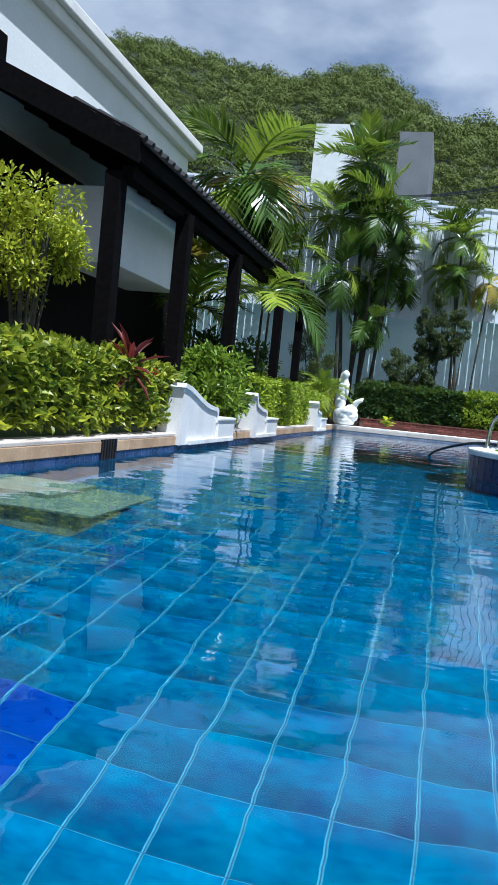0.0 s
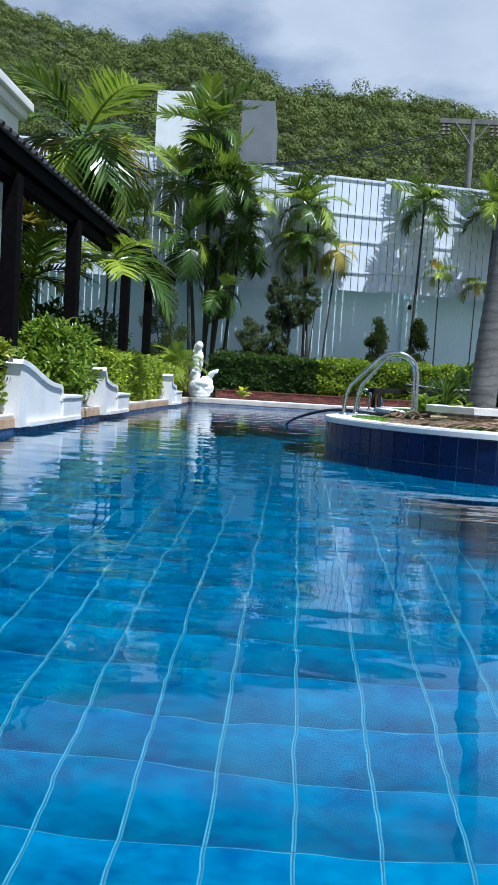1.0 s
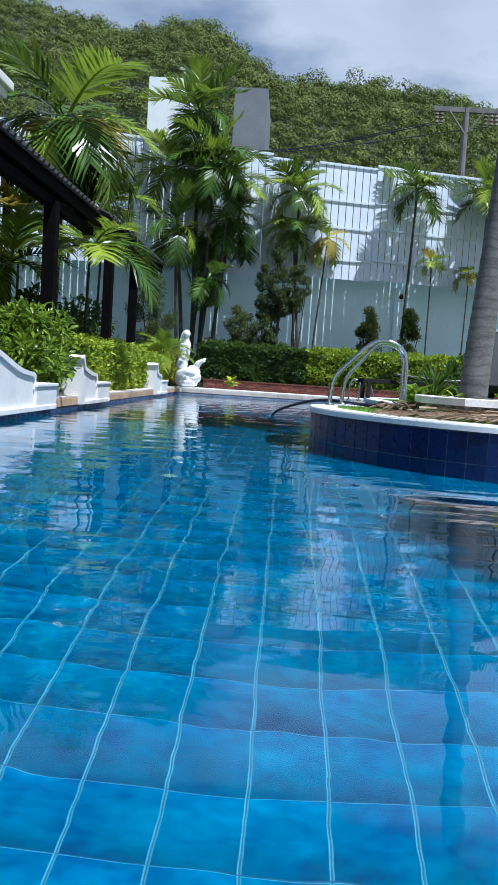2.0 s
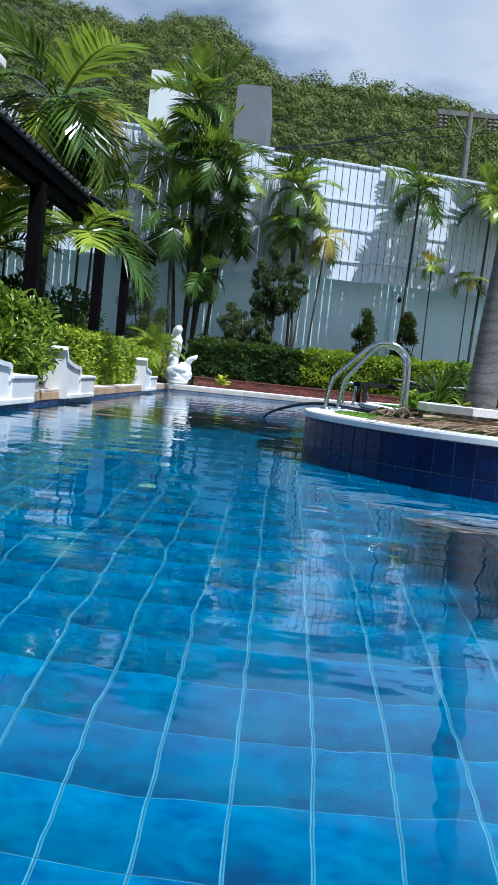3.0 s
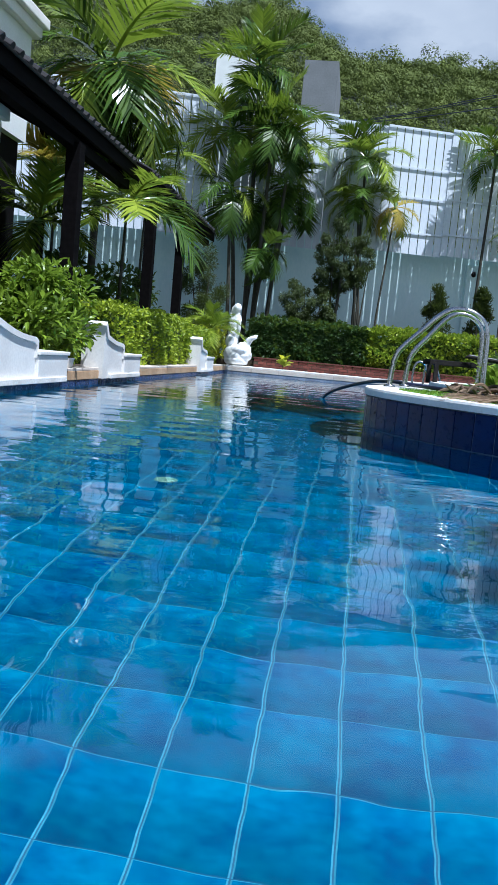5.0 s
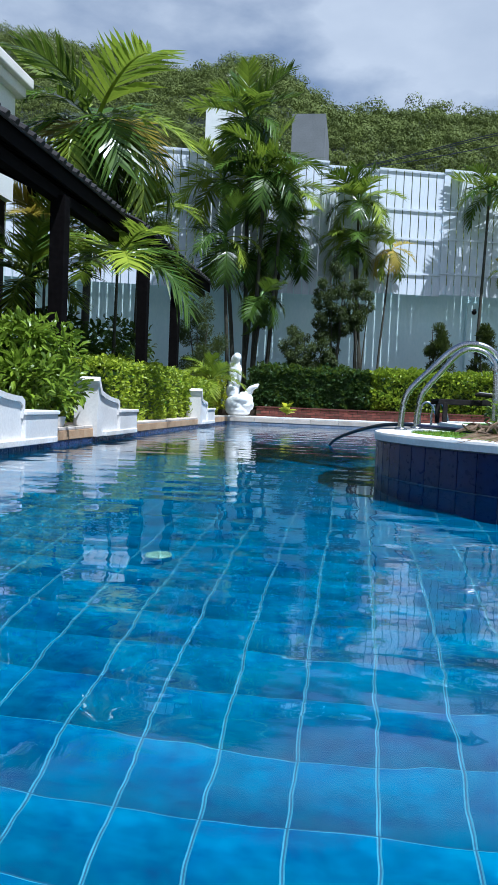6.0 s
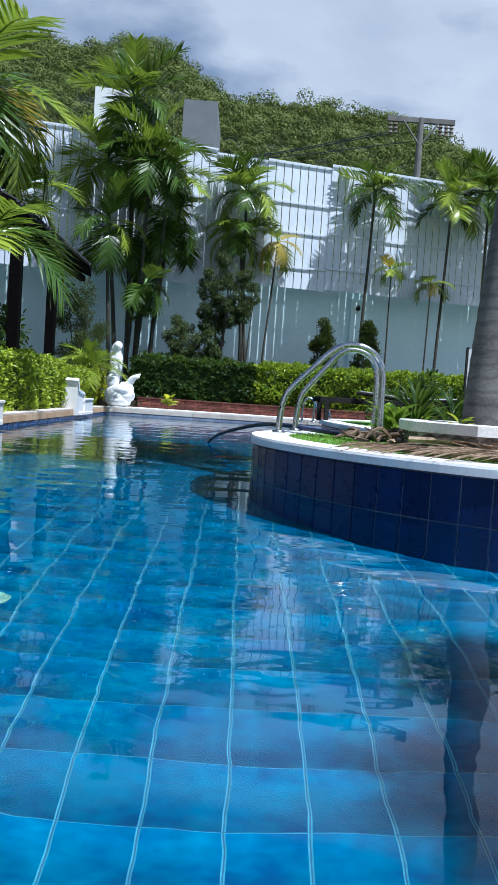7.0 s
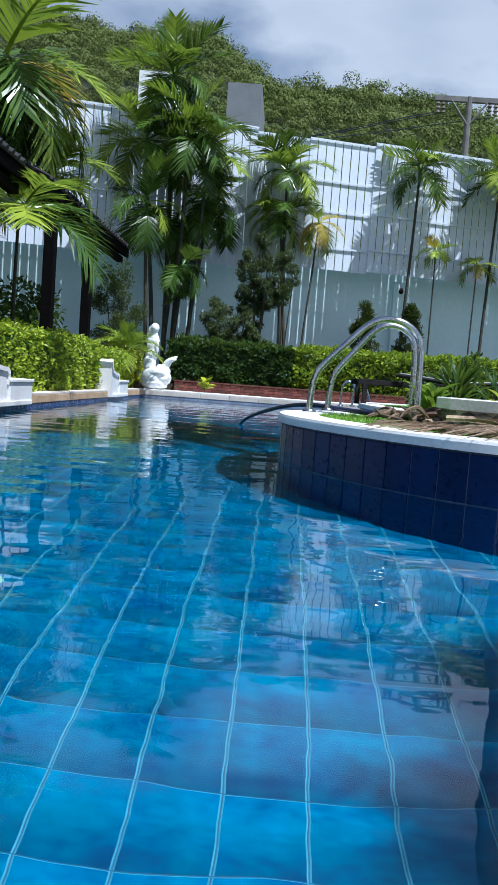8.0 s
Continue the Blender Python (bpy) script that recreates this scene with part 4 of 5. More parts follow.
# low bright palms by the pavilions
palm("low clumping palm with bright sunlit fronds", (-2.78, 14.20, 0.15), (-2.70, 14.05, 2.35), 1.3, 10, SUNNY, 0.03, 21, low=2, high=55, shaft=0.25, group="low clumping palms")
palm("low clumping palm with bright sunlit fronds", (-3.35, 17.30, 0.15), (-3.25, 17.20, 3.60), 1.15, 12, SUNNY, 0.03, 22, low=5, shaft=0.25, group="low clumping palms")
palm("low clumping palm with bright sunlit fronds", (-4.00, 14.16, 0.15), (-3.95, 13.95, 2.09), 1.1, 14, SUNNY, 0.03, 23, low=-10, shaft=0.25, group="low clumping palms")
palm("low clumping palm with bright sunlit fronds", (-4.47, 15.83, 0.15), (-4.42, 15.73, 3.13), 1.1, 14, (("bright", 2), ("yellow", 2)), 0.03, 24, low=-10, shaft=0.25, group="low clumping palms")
palm("young bright fern-like palm behind the hedge", (-2.34, 19.90, 0.15), (-2.34, 19.90, 0.90), 0.75, 11, (("bright", 1),), 0.03, 25, low=0, shaft=0.0, group="low clumping palms")
# conifers
bush("podocarpus_tree", "dark drooping podocarpus tree against the pale wall", (-0.42, 22.3, 0.30), (0.78, 0.40, 0.72), CONIFER, 15000, 0.06, "tree", wide=0.34, droop=0.9, clumps=60, lift=0.7, fat=0.27)
bush("podocarpus_tree", "tall dark podocarpus tree against the pale wall", (0.12, 22.5, 0.30), (0.52, 0.36, 1.15), CONIFER, 14000, 0.06, "tree", wide=0.34, droop=0.9, clumps=56, lift=1.35, fat=0.27)
bush("podocarpus_tree", "dark clumped podocarpus tree against the pale wall", (0.72, 22.4, 0.30), (0.34, 0.26, 0.62), CONIFER, 6000, 0.06, "tree", wide=0.3, droop=0.4, clumps=18, lift=1.9, fat=0.42)
bush("podocarpus_tree", "dark podocarpus tree beside the small pavilion", (-2.94, 21.60, 0.30), (0.6, 0.5, 1.3), CONIFER, 13000, 0.06, "tree", wide=0.34, clumps=44, fat=0.34)
bush("cypress", "small dark green cypress by the wall", (2.75, 24.3, 0.30), (0.46, 0.36, 0.98), CONIFER, 6000, 0.085, "cypress", "small cypresses", wide=0.34, droop=-0.9, clumps=44, lift=0.55, fat=0.34, taper=0.75)
bush("cypress", "small dark green cypress by the wall", (3.95, 24.6, 0.30), (0.50, 0.36, 0.98), CONIFER, 5600, 0.085, "cypress", "small cypresses", wide=0.34, droop=-0.9, clumps=34, lift=0.55, fat=0.32, taper=0.75)
bush("shrub", "dark leafy shrub behind the island lawn", (3.89, 18.34, 0.15), (0.9, 0.6, 0.5), SHADE_LEAF, 1800, 0.12, stems=6)

# ---- big palm on the island ----
bigp = thing("palm_tree", "large palm with a thick grey ringed trunk in a planter", "palm tree", (2.25, 8.30, 0.32))
base = [(0, 0, -0.1), (0.0, 0, 0.12), (0.03, 0.01, 0.7), (0.09, 0.02, 1.6), (0.16, 0.04, 2.8), (0.26, 0.06, 4.4), (0.36, 0.08, 6.0), (0.48, 0.10, 7.8), (0.60, 0.10, 9.4)]
run_ = bend(base, 14)
rad = []
for k, p in enumerate(run_):
    z = p.z
    rad.append((0.142 if z < 0.05 else 0.130 - 0.017 * z if z < 2.5 else max(0.06, 0.0875 - 0.003 * (z - 2.5))) * (1 + (0.02 if k % 2 else -0.012)))
part("trunk", tube(run_, rad, 20), BARK, bigp, "thick grey ringed trunk", True)
rndb = random.Random(77)
for k in range(14):
    ob = new("frond", FRONDS["green" if k % 3 else "bright"][k % 3])
    ob.parent = bigp
    ob.matrix_basis = pose(0.60, 0.10, 9.4, 0, 0, 137.5 * k) @ pose(0, 0, 0, 0, -(-10 + 6.5 * k) + 10, 0) @ Matrix.Diagonal((1.6, 1.6, 1.6, 1))

# ---- unseen east terrace and palm, added to shade the pool ----
setting("ground_east_terrace", box(3.7, RIGHT + 0.3, NEAR, 5.6, DEPTH - 0.1, DECK, 0.01), PAVING, "pale paved terrace added out of view under the shade palm")
palm("tall palm added out of view to shade the pool", (5.22, 2.2, DECK), (5.10, 2.25, 7.9), 1.1, 32, MIX, 0.10, 51, low=-35, high=70, group="")

# ---- white scroll walls ----
def scroll_wall(r, label, span=2.05):
    """A white rendered wall with a swept S-curved top between two low capped pedestals."""
    sw = thing("scroll_wall", label, "garden wall", (LEFT, r, 0), "white scroll walls")
    curve_ = [(-0.74, 0.30), (-0.74, 0.405), (-0.80, 0.435), (-0.95, 0.445), (-1.1, 0.46), (-1.25, 0.485), (-1.4, 0.52), (-1.55, 0.56), (-1.7, 0.60), (-1.85, 0.635), (-2.0, 0.655), (-span, 0.66)]
    curve_ = [q for q in curve_ if q[0] >= -span]
    outline_ = curve_ + [(-span, 0.05), (-0.5, 0.05), (-0.5, 0.30)]
    for nm, x0, x1, grow in (("body", -0.20, 0.055, 0.0), ("lip", -0.22, 0.075, 1.0)):
        bm = bmesh.new()
        if grow:
            prof_ = [(y, z + 0.012) for y, z in curve_] + [(y - 0.035, z - 0.03) for y, z in reversed(curve_)]
        else:
            prof_ = outline_
        a = [bm.verts.new((x0, y, z)) for y, z in prof_]
        b = [bm.verts.new((x1, y, z)) for y, z in prof_]
        n = len(prof_)
        for k in range(n):
            bm.faces.new((a[k], a[(k + 1) % n], b[(k + 1) % n], b[k]))
        fa = [bm.faces.new(a), bm.faces.new(b)]
        bmesh.ops.triangulate(bm, faces=fa)
        bmesh.ops.recalc_face_normals(bm, faces=bm.faces)
        part(nm, bm, WHITE, sw)
    for y0, y1 in ((-0.76, 0.0),):
        part("pedestal", box(-0.20, 0.085, y0 + 0.015, y1 - 0.015, 0.06, 0.295, 0.008), WHITE, sw)
        part("cap", box(-0.22, 0.10, y0, y1, 0.295, 0.33, 0.008), WHITE, sw)
    part("plinth", box(-0.1, 0.10, -span + 0.2, -0.05, 0.05, 0.10, 0.006), WHITE_DIRTY, sw)
    return sw


scroll_wall(9.88, "white rendered scroll wall with swept top on the kerb")
scroll_wall(12.59, "white rendered scroll wall with swept top on the kerb", 1.5)
scroll_wall(18.25, "white rendered scroll wall half hidden by the hedge", 1.35)

pot = thing("fern_pot", "small fern in a pale pot between scroll walls", "potted plant", (-2.1, 10.3, 0.165))
part("pot", tube([(0, 0, 0), (0, 0, 0.02), (0, 0, 0.09), (0, 0, 0.1)], [0.035, 0.045, 0.06, 0.062], 14), WHITE_DIRTY, pot)
v_, f_ = [], []
r_ = random.Random(8)
for k in range(22):
    a_ = r_.uniform(0, 6.28)
    leaf_shapes(v_, f_, Vector((0, 0, 0.09)), Vector((math.cos(a_), math.sin(a_), r_.uniform(0.3, 1.6))).normalized(), Vector((0, 0, 1)), r_.uniform(0.07, 0.14), 0.035)
ob = new("leaves", from_lists("leaves", v_, f_, HEDGE_LEAF))
ob.parent = pot

# ---- statue ----
bm = bmesh.new()
blobs = [(0.0, 0, 0.12, 0.26, 0.22, 0.14), (0.12, 0, 0.22, 0.2, 0.18, 0.14), (-0.08, -0.03, 0.25, 0.18, 0.18, 0.18), (0.05, -0.08, 0.33, 0.20, 0.14, 0.12),
         (0.2, -0.03, 0.36, 0.10, 0.10, 0.10), (0.10, -0.1, 0.42, 0.08, 0.08, 0.08), (0.24, -0.06, 0.26, 0.08, 0.08, 0.08), (0.0, -0.1, 0.22, 0.12, 0.12, 0.1),
         (-0.12, 0, 0.5, 0.13, 0.13, 0.18), (-0.09, 0, 0.68, 0.125, 0.11, 0.16), (-0.07, 0, 0.86, 0.115, 0.09, 0.13), (-0.05, 0.0, 0.98, 0.095, 0.075, 0.09),
         (-0.05, -0.01, 1.19, 0.085, 0.09, 0.105), (-0.09, 0.03, 1.12, 0.095, 0.08, 0.15), (-0.06, 0, 1.06, 0.075, 0.06, 0.1), (-0.12, 0.04, 0.98, 0.095, 0.08, 0.2), (-0.06, 0, 0.94, 0.12, 0.085, 0.07), (0.02, -0.07, 0.82, 0.04, 0.04, 0.15), (-0.15, -0.02, 0.82, 0.04, 0.04, 0.15)]
for x, y, z, a, b, c in blobs:
    vs = bmesh.ops.create_icosphere(bm, subdivisions=2, radius=1.0)["verts"]
    for v in vs:
        k = 1 + 0.10 * noise.noise(v.co * 3 + Vector((x * 9, z * 9, 0)))
        v.co = Vector((x + v.co.x * a * k, y + v.co.y * b * k, z + v.co.z * c * k))
for sgn in (-1, 1):
    add_tube(bm, bend([(0.12, -0.02, 0.36), (0.2, -0.02, 0.48), (0.27, -0.02 + 0.03 * sgn, 0.58), (0.40, -0.02 + 0.06 * sgn, 0.64 + 0.03 * sgn)], 4), [0.075] * 6 + [0.07, 0.065, 0.055, 0.05, 0.04, 0.03, 0.012], 8)
bmesh.ops.recalc_face_normals(bm, faces=bm.faces)
statue = part("statue", bm, STATUE_WHITE, None, "white painted garden statue on a rocky base", True)
statue.location = (-1.85, 20.62, 0.16)
statue.scale = (1.12, 1.1, 1.07)
tagged(statue, category="statue")
md = statue.modifiers.new("fuse", "REMESH")
md.mode, md.voxel_size, md.use_smooth_shade = "VOXEL", 0.016, True

# ---- handrails ----
def handrail(label, rails, radius):
    hr = thing("pool_handrail", label, "handrail", (0, 0, 0), "pool handrails")
    for pts in rails:
        rl = part("rail", tube(bend(pts, 7), radius, 12), STEEL, hr, "", True)
        for p in (pts[0], pts[-1]):
            part("flange", tube([(p[0], p[1], p[2] - 0.005), (p[0], p[1], p[2] + 0.02), (p[0], p[1], p[2] + 0.025)], [0.05, 0.048, 0.03], 16), STEEL, rl, "", True)
    return hr


railA = [(1.035, 9.300, 0.30), (1.038, 9.300, 0.42), (1.055, 9.300, 0.54), (1.100, 9.300, 0.63), (1.250, 9.300, 0.79), (1.390, 9.300, 0.93), (1.500, 9.300, 0.985), (1.630, 9.300, 0.975),
         (1.730, 9.300, 0.91), (1.775, 9.300, 0.80), (1.785, 9.300, 0.55), (1.790, 9.300, 0.29)]
railB = [(x + 0.16 - 0.115 * (x - 1.035) / 0.755, y + 0.55, z) for x, y, z in railA]
handrail("polished stainless steel pool handrail on the island", (railA, railB), 0.023)
arch = [(1.870, 18.000, 0.16), (1.870, 18.000, 0.40), (1.910, 18.000, 0.56), (1.990, 18.000, 0.60), (2.070, 18.000, 0.55), (2.150, 18.000, 0.38), (2.220, 18.000, 0.16)]
handrail("small steel pool handrail at the far edge", (arch, [(x + 0.25, y + 0.5, z) for x, y, z in arch]), 0.02)

# ---- planter ring under the big palm ----
ring = thing("tree_planter", "octagonal stone planter with a white painted rim", "planter", (2.29, 8.30, 0.28))
outer_, inner_ = [], []
for k in range(8):
    a = radians(22.5 + 45 * k)
    outer_.append((math.cos(a), math.sin(a)))
for nm, r0, r1, z0, z1, mat in (("rim", 0.40, 0.56, 0.135, 0.20, WHITE_DIRTY), ("core", 0.44, 0.515, 0.0, 0.135, MORTAR)):
    bm = bmesh.new()
    rings_ = [[bm.verts.new((x * r, y * r, z)) for x, y in outer_] for r, z in ((r0, z0), (r1, z0), (r1, z1 - 0.006), (r1 - 0.006, z1), (r0, z1))]
    for a, b in zip(rings_, rings_[1:] + rings_[:1]):
        for k in range(8):
            bm.faces.new((a[k], a[(k + 1) % 8], b[(k + 1) % 8], b[k]))
    bmesh.ops.recalc_face_normals(bm, faces=bm.faces)
    part(nm, bm, mat, ring)
bm = bmesh.new()
bm.faces.new([bm.verts.new((x * 0.45, y * 0.45, 0.12)) for x, y in outer_])
part("soil", bm, SOIL, ring)
STONES = [surface("planter_stone_a", (0.10, 0.085, 0.07), (0.22, 0.19, 0.16), 0.9, 6, 60, 0.5, vary=0.35, depth=0.01)]
rs2 = random.Random(31)
stone_me = []
for q in range(4):
    bm = bmesh.new()
    bmesh.ops.create_icosphere(bm, subdivisions=1, radius=1.0)
    for v in bm.verts:
        v.co = Vector((v.co.x * 0.055, v.co.y * 0.03, v.co.z * 0.034)) * (1 + 0.3 * noise.noise(v.co * 2 + Vector((q * 7, 0, 0))))
    stone_me.append(mesh_of("stone", bm, STONES[0]))
for k in range(8):
    a, b = Vector((*outer_[k], 0)) * 0.515, Vector((*outer_[(k + 1) % 8], 0)) * 0.515
    ang = math.degrees(math.atan2(b.y - a.y, b.x - a.x))
    for row in range(2):
        for s in range(4):
            p = a.lerp(b, (s + 0.5 + 0.25 * (row % 2) + rs2.uniform(-0.1, 0.1)) / 4.2)
            ob = new("stone", stone_me[rs2.randrange(4)])
            ob.parent = ring
            ob.matrix_basis = pose(p.x, p.y, 0.035 + 0.062 * row, rs2.uniform(-8, 8), rs2.uniform(-10, 10), ang)

# ---- plants in the planter, dry fronds on the lawn ----
def rosette(label, at, n, length, width, mat, up=0.8, category="plant"):
    rz = thing("leafy_plant", label, category, at)
    r = random.Random(label + str(at))
    v, f = [], []
    for _ in range(n):
        a, h0 = r.uniform(0, 6.28), r.uniform(0, length * 0.9)
        leaf_shapes(v, f, Vector((0.01 * math.cos(a), 0.01 * math.sin(a), h0)), Vector((math.cos(a), math.sin(a), up * r.uniform(0.4, 1.6))).normalized(), Vector((0, 0, 1)), length * r.uniform(0.7, 1.1), width)
    ob = new("leaves", from_lists("leaves", v, f, mat))
    ob.parent = rz
    part("stem", tube([(0, 0, -0.03), (0, 0, length * 0.95)], 0.006, 6), STEM, rz)
    return rz


rosette("young bright green seedling in the planter", (2.030, 7.990, 0.40), 16, 0.10, 0.035, HEDGE_LEAF)
rosette("tall leafy seedling in the planter", (2.590, 7.970, 0.40), 22, 0.17, 0.06, HEDGE_LEAF)
rosette("leafy shrub with long leaves behind the planter", (2.470, 11.170, 0.28), 26, 0.21, 0.06, HEDGE_LEAF)
rosette("dark strap-leaved plant behind the planter", (2.820, 11.270, 0.28), 40, 0.36, 0.035, SHADE_LEAF, 1.3)
rosette("leafy green shrub with long leaves behind the planter", (1.98, 9.75, 0.28), 34, 0.22, 0.06, SHRUB_LEAF)
rosette("dark strap-leaved plant behind the planter", (2.26, 10.3, 0.28), 60, 0.34, 0.04, SHADE_LEAF, 1.3)
rosette("leafy green shrub with long leaves behind the planter", (2.08, 10.7, 0.28), 34, 0.24, 0.07, SHRUB_LEAF)
rosette("bright broad-leaved plant by the wall hedge", (-0.780, 20.520, 0.175), 16, 0.24, 0.13, HEDGE_LEAF)


def dry_frond(label, at, turn, length, seed):
    r = random.Random(seed)
    df = thing("dry_frond", label, "palm frond", at, "fallen dry fronds")
    df.rotation_euler = (0, 0, radians(turn))
    part("rib", tube(bend([(0, 0, 0.03), (length * 0.5, 0.02, 0.045), (length, -0.03, 0.02)], 5), [0.018] * 5 + [0.012] * 4 + [0.006] * 2, 6), DRY, df)
    v, f = [], []
    for k in range(90):
        t = 0.1 + 0.9 * k / 90
        sgn = 1 if k % 2 else -1
        a = Vector((0.85, sgn * r.uniform(0.15, 0.6), r.uniform(-0.05, 0.12))).normalized()
        leaf_shapes(v, f, Vector((length * t, 0, 0.03)), a, Vector((0, 0, 1)), r.uniform(0.25, 0.45), 0.012)
    ob = new("blade", from_lists("blade", v, f, DRY))
    ob.parent = df
    return tagged(ob, kind="stuff")


dry_frond("fallen brown palm frond on the lawn", (1.590, 7.800, 0.285), -6, 0.9, 1)
dry_frond("fallen grey palm frond on the lawn", (1.920, 7.570, 0.285), -3, 1.1, 2)
dry_frond("fallen brown palm frond on the lawn", (1.720, 8.550, 0.285), 60, 0.8, 3)
dry_frond("fallen grey palm frond on the lawn", (2.470, 7.450, 0.285), 8, 1.2, 4)
dry_frond("fallen brown palm frond on the lawn", (2.270, 7.600, 0.30), 170, 0.7, 5)
for k, (x, y, turn) in enumerate(((2.05, 7.42, -12), (2.45, 7.30, 4), (2.75, 7.52, 16), (2.9, 7.25, 172), (1.75, 8.05, -28))):
    dry_frond("fallen brown palm frond on the lawn", (x, y, 0.29 + 0.012 * k), turn, 0.8 + 0.08 * k, 20 + k)
husk = thing("palm_husk", "curled brown palm sheath on the lawn", "palm sheath", (1.720, 8.700, 0.29))
for k in range(22):
    r = random.Random(k)
    x, y, turn = r.uniform(-0.25, 0.25), r.uniform(-0.25, 0.2), r.uniform(0, 6.28)
    L, h = r.uniform(0.14, 0.30), r.uniform(0.03, 0.13)
    c_, s_ = math.cos(turn), math.sin(turn)
    run_ = bend([(x, y, 0.012 + 0.004 * k), (x + 0.5 * L * c_, y + 0.5 * L * s_, h), (x + L * c_, y + L * s_, 0.012 + r.uniform(0.0, 0.10))], 4)
    part("strip", tube(run_, [0.007, 0.012, 0.015, 0.016, 0.015, 0.013, 0.010, 0.007, 0.003], 5), HUSK, husk)

# ---- lawn blades ----
gr = np.random.RandomState(3)
inside = [p for p in rim_in]


def in_lawn(x, y):
    c, n = False, len(inside)
    for k in range(n):
        (ax, ay), (bx, by) = inside[k], inside[(k + 1) % n]
        if (ay > y) != (by > y) and x < (bx - ax) * (y - ay) / (by - ay) + ax:
            c = not c
    return c


v, f = [], []
while len(f) < 16000:
    x, y = gr.uniform(0.9, 3.8), gr.uniform(7.1, 12.5)
    if in_lawn(x, y):
        a, h, w = gr.uniform(0, 6.28), gr.uniform(0.012, 0.034), 0.0035
        n = len(v)
        v += [(x - w * math.cos(a), y - w * math.sin(a), 0.285), (x + w * math.cos(a), y + w * math.sin(a), 0.285), (x + gr.normal(0, 0.012), y + gr.normal(0, 0.012), 0.285 + h)]
        f.append((n, n + 1, n + 2))
GRASS_BLADE = foliage("grass_blade", (0.07, 0.18, 0.015), (0.30, 0.43, 0.045), 0.6, 0.3)
tagged(new("grass", from_lists("grass", v, f, GRASS_BLADE)), "short bright green grass on the island lawn", "grass", kind="stuff")

# ---- hose ----
hose = part("hose", tube(bend([(0.320, 12.900, -0.25), (0.390, 12.600, -0.02), (0.530, 12.200, 0.12), (0.850, 11.200, 0.27), (1.090, 10.300, 0.33), (1.320, 9.720, 0.325), (1.720, 9.050, 0.315), (2.170, 8.950, 0.305)], 8), 0.018, 10), HOSE, None, "dark blue hose running from the lawn into the pool", True)
tagged(hose, category="hose")

# ---- underwater bench by the west wall ----
bench = thing("underwater_bench", "pale green terrazzo bench under the water", "pool bench", (LEFT, 4.1, DEPTH))
part("core", box(0.0, 0.80, -0.25, 0.42, 0.0, 0.598), SHADE_STONE, bench)
part("slab", box(0.0, 0.98, -0.4, 0.5, 0.60, 0.66, 0.01), TERRAZZO, bench)
part("step", box(0.0, 0.60, -0.08, 0.5, 0.66, 0.80, 0.01), SHADE_STONE, bench, "darker mottled upper block")

# ---- cordyline and flower ----
cord = thing("cordyline", "red-leaved cordyline growing out of the hedge", "plant", (-2.2, 6.8, 0.2))
part("stem", tube([(0, 0, 0), (0.02, 0, 0.4), (0.03, 0, 0.62)], [0.014, 0.012, 0.01], 7), STEM, cord)
v, f = [], []
r = random.Random(12)
for k in range(18):
    a, el = 2.4 * k, -0.9 + 3.2 * k / 18
    leaf_shapes(v, f, Vector((0.03, 0, 0.52 + 0.005 * k)), Vector((math.cos(a), math.sin(a), el)).normalized(), Vector((0, 0, 1)), r.uniform(0.26, 0.42), 0.06, 0.3)
ob = new("leaves", from_lists("leaves", v, f, RED_LEAF))
ob.parent = cord
flower = thing("ixora_flower", "small red flower head in the hedge", "flower", (-2.11, 7.3, 0.74))
bm = bmesh.new()
for k in range(12):
    vs = bmesh.ops.create_icosphere(bm, subdivisions=1, radius=0.012)["verts"]
    d_ = Vector((r.gauss(0, 1), r.gauss(0, 1), r.gauss(0, 1))).normalized() * 0.022
    for w_ in vs:
        w_.co += d_
part("petals", bm, PETAL, flower)

# ---- dark mark on the kerb, with made-up slats standing in for it ----
grille = thing("kerb_dark_strip", "dark slatted strip added for a dark mark on the kerb", "grille", (LEFT, 6.15, 0.0))
part("backing", box(0.0, 0.014, -0.16, 0.16, -0.06, 0.15, 0.002), DARKWALL, grille)
for k in range(6):
    part("slat", box(0.014, 0.02, -0.15 + 0.054 * k, -0.128 + 0.054 * k, -0.06, 0.15, 0.001), ROOFTILE, grille)

# ---- brick planter edge at the far end ----
edge = tagged(thing("wall_brick_edge", "low dark red brick planter edge with a brick capping", "brick edge"), kind="structure")
part("core", box(-1.5, 7.2, FAR + 0.80, FAR + 1.0, 0.1, 0.33), SOIL, edge)
brick_me = mesh_of("brick", box(-0.095, 0.095, -0.008, 0.05, -0.028, 0.028, 0.003), BRICK)
for row in range(3):
    for k in range(42):
        ob = new("brick", brick_me)
        ob.parent = edge
        ob.location = (-1.4 + 0.205 * k + 0.1 * (row % 2), FAR + 0.80, 0.192 + 0.066 * row)
part("capping", box(-1.52, 7.2, FAR + 0.775, FAR + 1.02, 0.36, 0.39, 0.004), BRICK, edge)


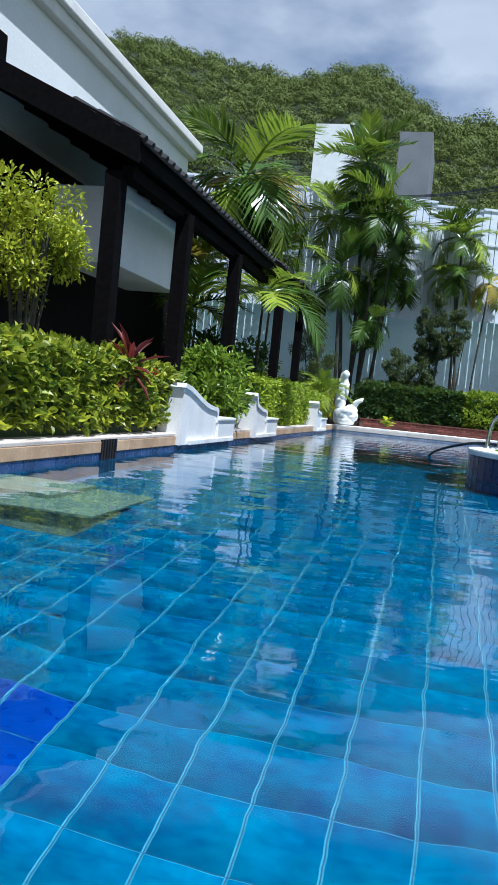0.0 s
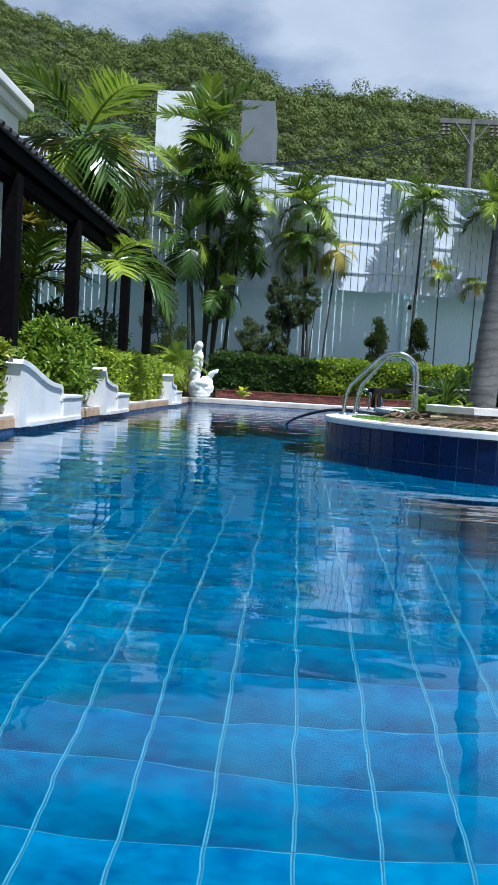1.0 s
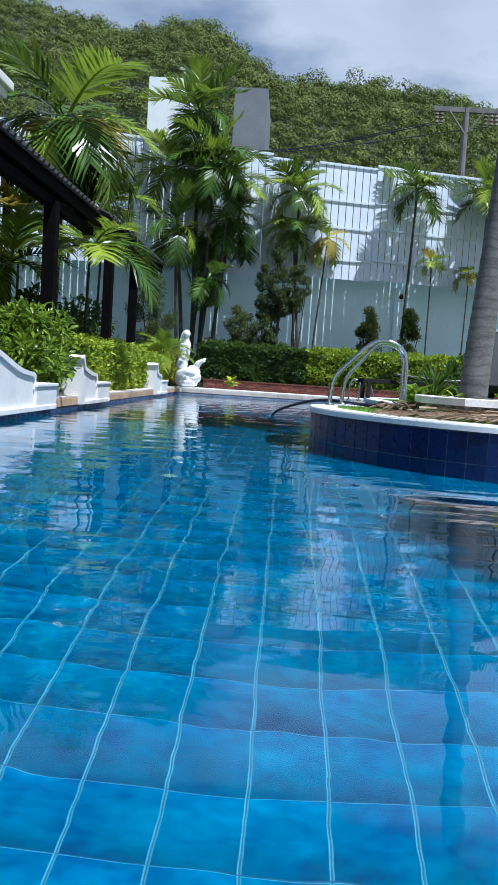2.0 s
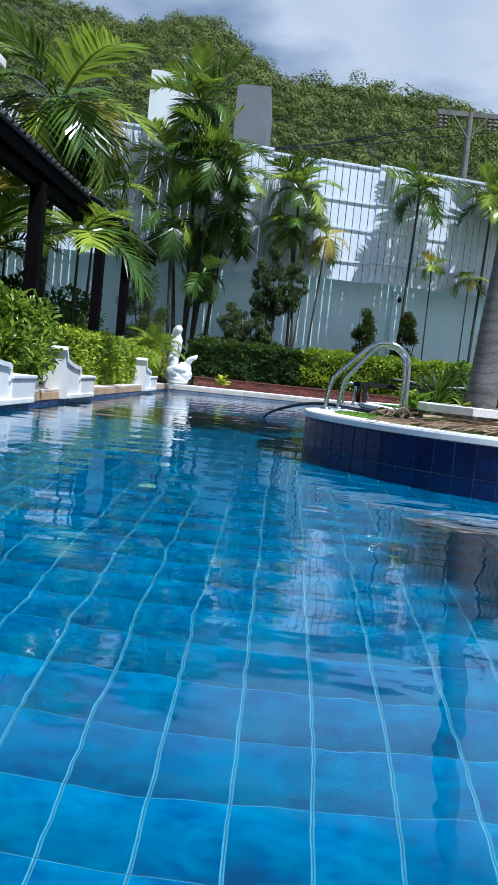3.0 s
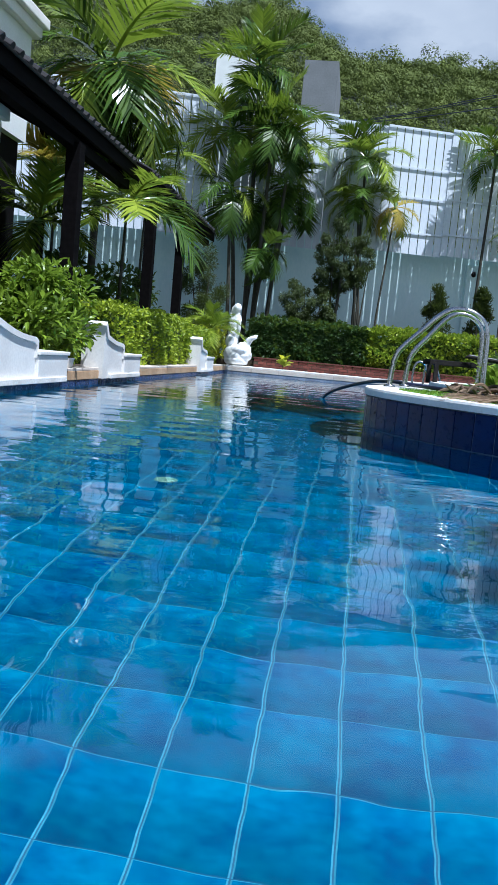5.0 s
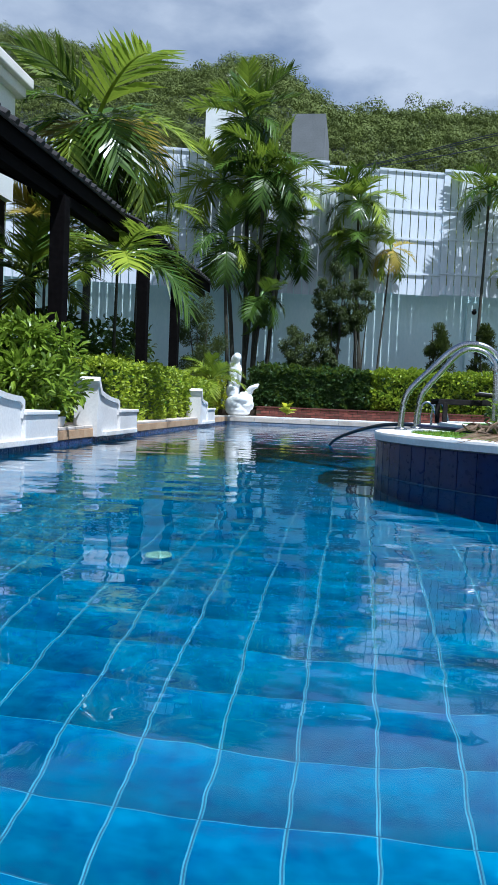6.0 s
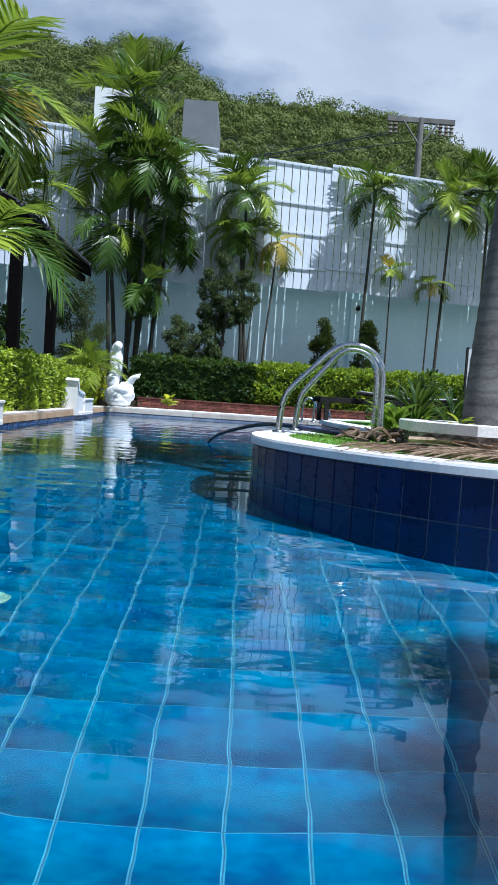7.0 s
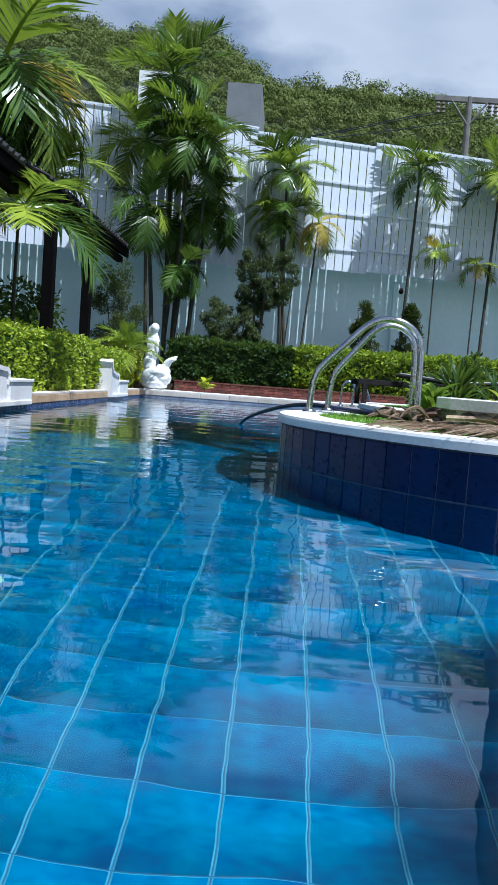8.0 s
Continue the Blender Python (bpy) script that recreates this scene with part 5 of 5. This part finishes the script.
# ---- sun loungers ----
def lounger(label, at, turn, raised=55):
    lg = thing("sun_lounger", label, "sun lounger", at, "sun loungers")
    lg.rotation_euler = (0, 0, radians(turn))
    for y in (-0.3, 0.3):
        part("side_rail", box(-0.95, 0.95, y - 0.025, y + 0.025, 0.27, 0.34, 0.006), WICKER, lg)
        for x in (-0.85, 0.75):
            part("leg", box(x - 0.03, x + 0.03, y - 0.03, y + 0.03, 0.0, 0.3, 0.005), WICKER, lg)
    for k in range(9):
        part("slat", box(-0.93 + 0.13 * k, -0.84 + 0.13 * k, -0.28, 0.28, 0.32, 0.345, 0.004), WICKER, lg)
    bm = box(0.0, 0.75, -0.29, 0.29, 0.0, 0.03, 0.006)
    bm.transform(pose(0.25, 0, 0.35, 0, -raised, 0))
    part("backrest", bm, CUSHION, lg, "grey sling backrest")
    for y in (-0.3, 0.3):
        part("back_frame", tube([(0.25, y, 0.35), (0.25 + 0.78 * math.cos(radians(raised)), y, 0.35 + 0.78 * math.sin(radians(raised)))], 0.022, 6), WICKER, lg)
    return lg


lounger("dark wicker sun lounger with a grey sling back", (2.75, 14.800, 0.28), 4, 4)
lounger("dark wicker sun lounger with a grey sling back", (3.3, 14.000, 0.28), 174, 5)
lounger("dark wicker sun lounger with a grey sling back", (3.72, 13.000, 0.28), 75, 68)

# ---- daybed behind the planter ----
daybed = thing("daybed", "grey woven daybed with a high back and a pale top rail", "daybed", (3.9, 11.5, 0.285))
bm = box(-0.78, 0.95, -0.03, 0.03, 0.30, 1.02, 0.02)
bm.transform(pose(0, 0, 0, -6, 0, 0))
part("back_panel", bm, SLATE_WEAVE, daybed, "dark grey woven back panel")
bm = box(-0.80, 0.97, -0.04, 0.04, 1.02, 1.055, 0.01)
bm.transform(pose(0, 0, 0, -6, 0, 0))
part("top_rail", bm, CUSHION, daybed, "pale top rail")
part("seat", box(-0.78, 0.95, -0.70, -0.02, 0.24, 0.34, 0.02), WICKER, daybed, "black woven seat")
for x in (-0.72, 0.88):
    for y in (-0.64, -0.04):
        part("leg", box(x - 0.035, x + 0.035, y - 0.035, y + 0.035, 0.0, 0.42 if y < -0.5 else 0.26, 0.006), WICKER, daybed)

# ---- power pole ----
pole = thing("power_pole", "old concrete power pole with a timber crossarm and insulators", "power pole", (8.85, 45.0, 0))
part("mast", tube([(0, 0, 0), (0, 0, 15.0)], [0.24, 0.15], 10), POLE, pole)
part("crossarm", box(-1.7, 1.7, -0.1, 0.1, 14.75, 15.0, 0.01), POLE, pole)
for x in (-0.9, 0.9):
    part("brace", tube([(0, -0.1, 13.6), (x, -0.1, 14.8)], 0.05, 6), POLE, pole)
for x in (-1.5, -1.25, 1.0, 1.3, 1.55):
    part("insulator", tube([(x, 0, 14.75), (x, 0, 14.6), (x, 0, 14.55), (x, 0, 14.4), (x, 0, 14.35), (x, 0, 14.2)], [0.05, 0.13, 0.06, 0.13, 0.06, 0.12], 8), STONES[0], pole)
for k, (x, z) in enumerate(((-1.5, 14.2), (-1.25, 14.15), (1.3, 14.1))):
    cable = part("cable", tube(bend([(8.7 + x, 45, z), (-2, 47, z - 1.4), (-16, 50, z - 0.6)], 8), 0.022, 5), HOSE, None, "thin sagging black power cable")
    tagged(cable, category="cable", group="power cables")

# ---- floor drain ----
drain = thing("floor_drain", "round pale plastic drain cover on the pool floor", "drain cover", (-0.15, 6.28, DEPTH))
part("cover", tube([(0, 0, -0.002), (0, 0, 0.008), (0, 0, 0.014)], [0.058, 0.056, 0.045], 24), PALE_GREEN, drain)
for k in range(6):
    part("rib", tube([(0, 0, 0.014), (0.05 * math.cos(k), 0.05 * math.sin(k), 0.014)], 0.003, 4), PALE_GREEN, drain)

# ---- wall lamp ----
lamp = thing("wall_lamp", "small black bulkhead lamp on the wall pilaster", "wall lamp", (*along(11.1, 0.12), 3.2))
bm = bmesh.new()
bmesh.ops.create_uvsphere(bm, u_segments=14, v_segments=8, radius=0.07)
part("dome", bm, DARKWALL, lamp, "", True)
part("bracket", box(-0.05, 0.05, -0.02, 0.06, 0.03, 0.09, 0.005), POLE, lamp)
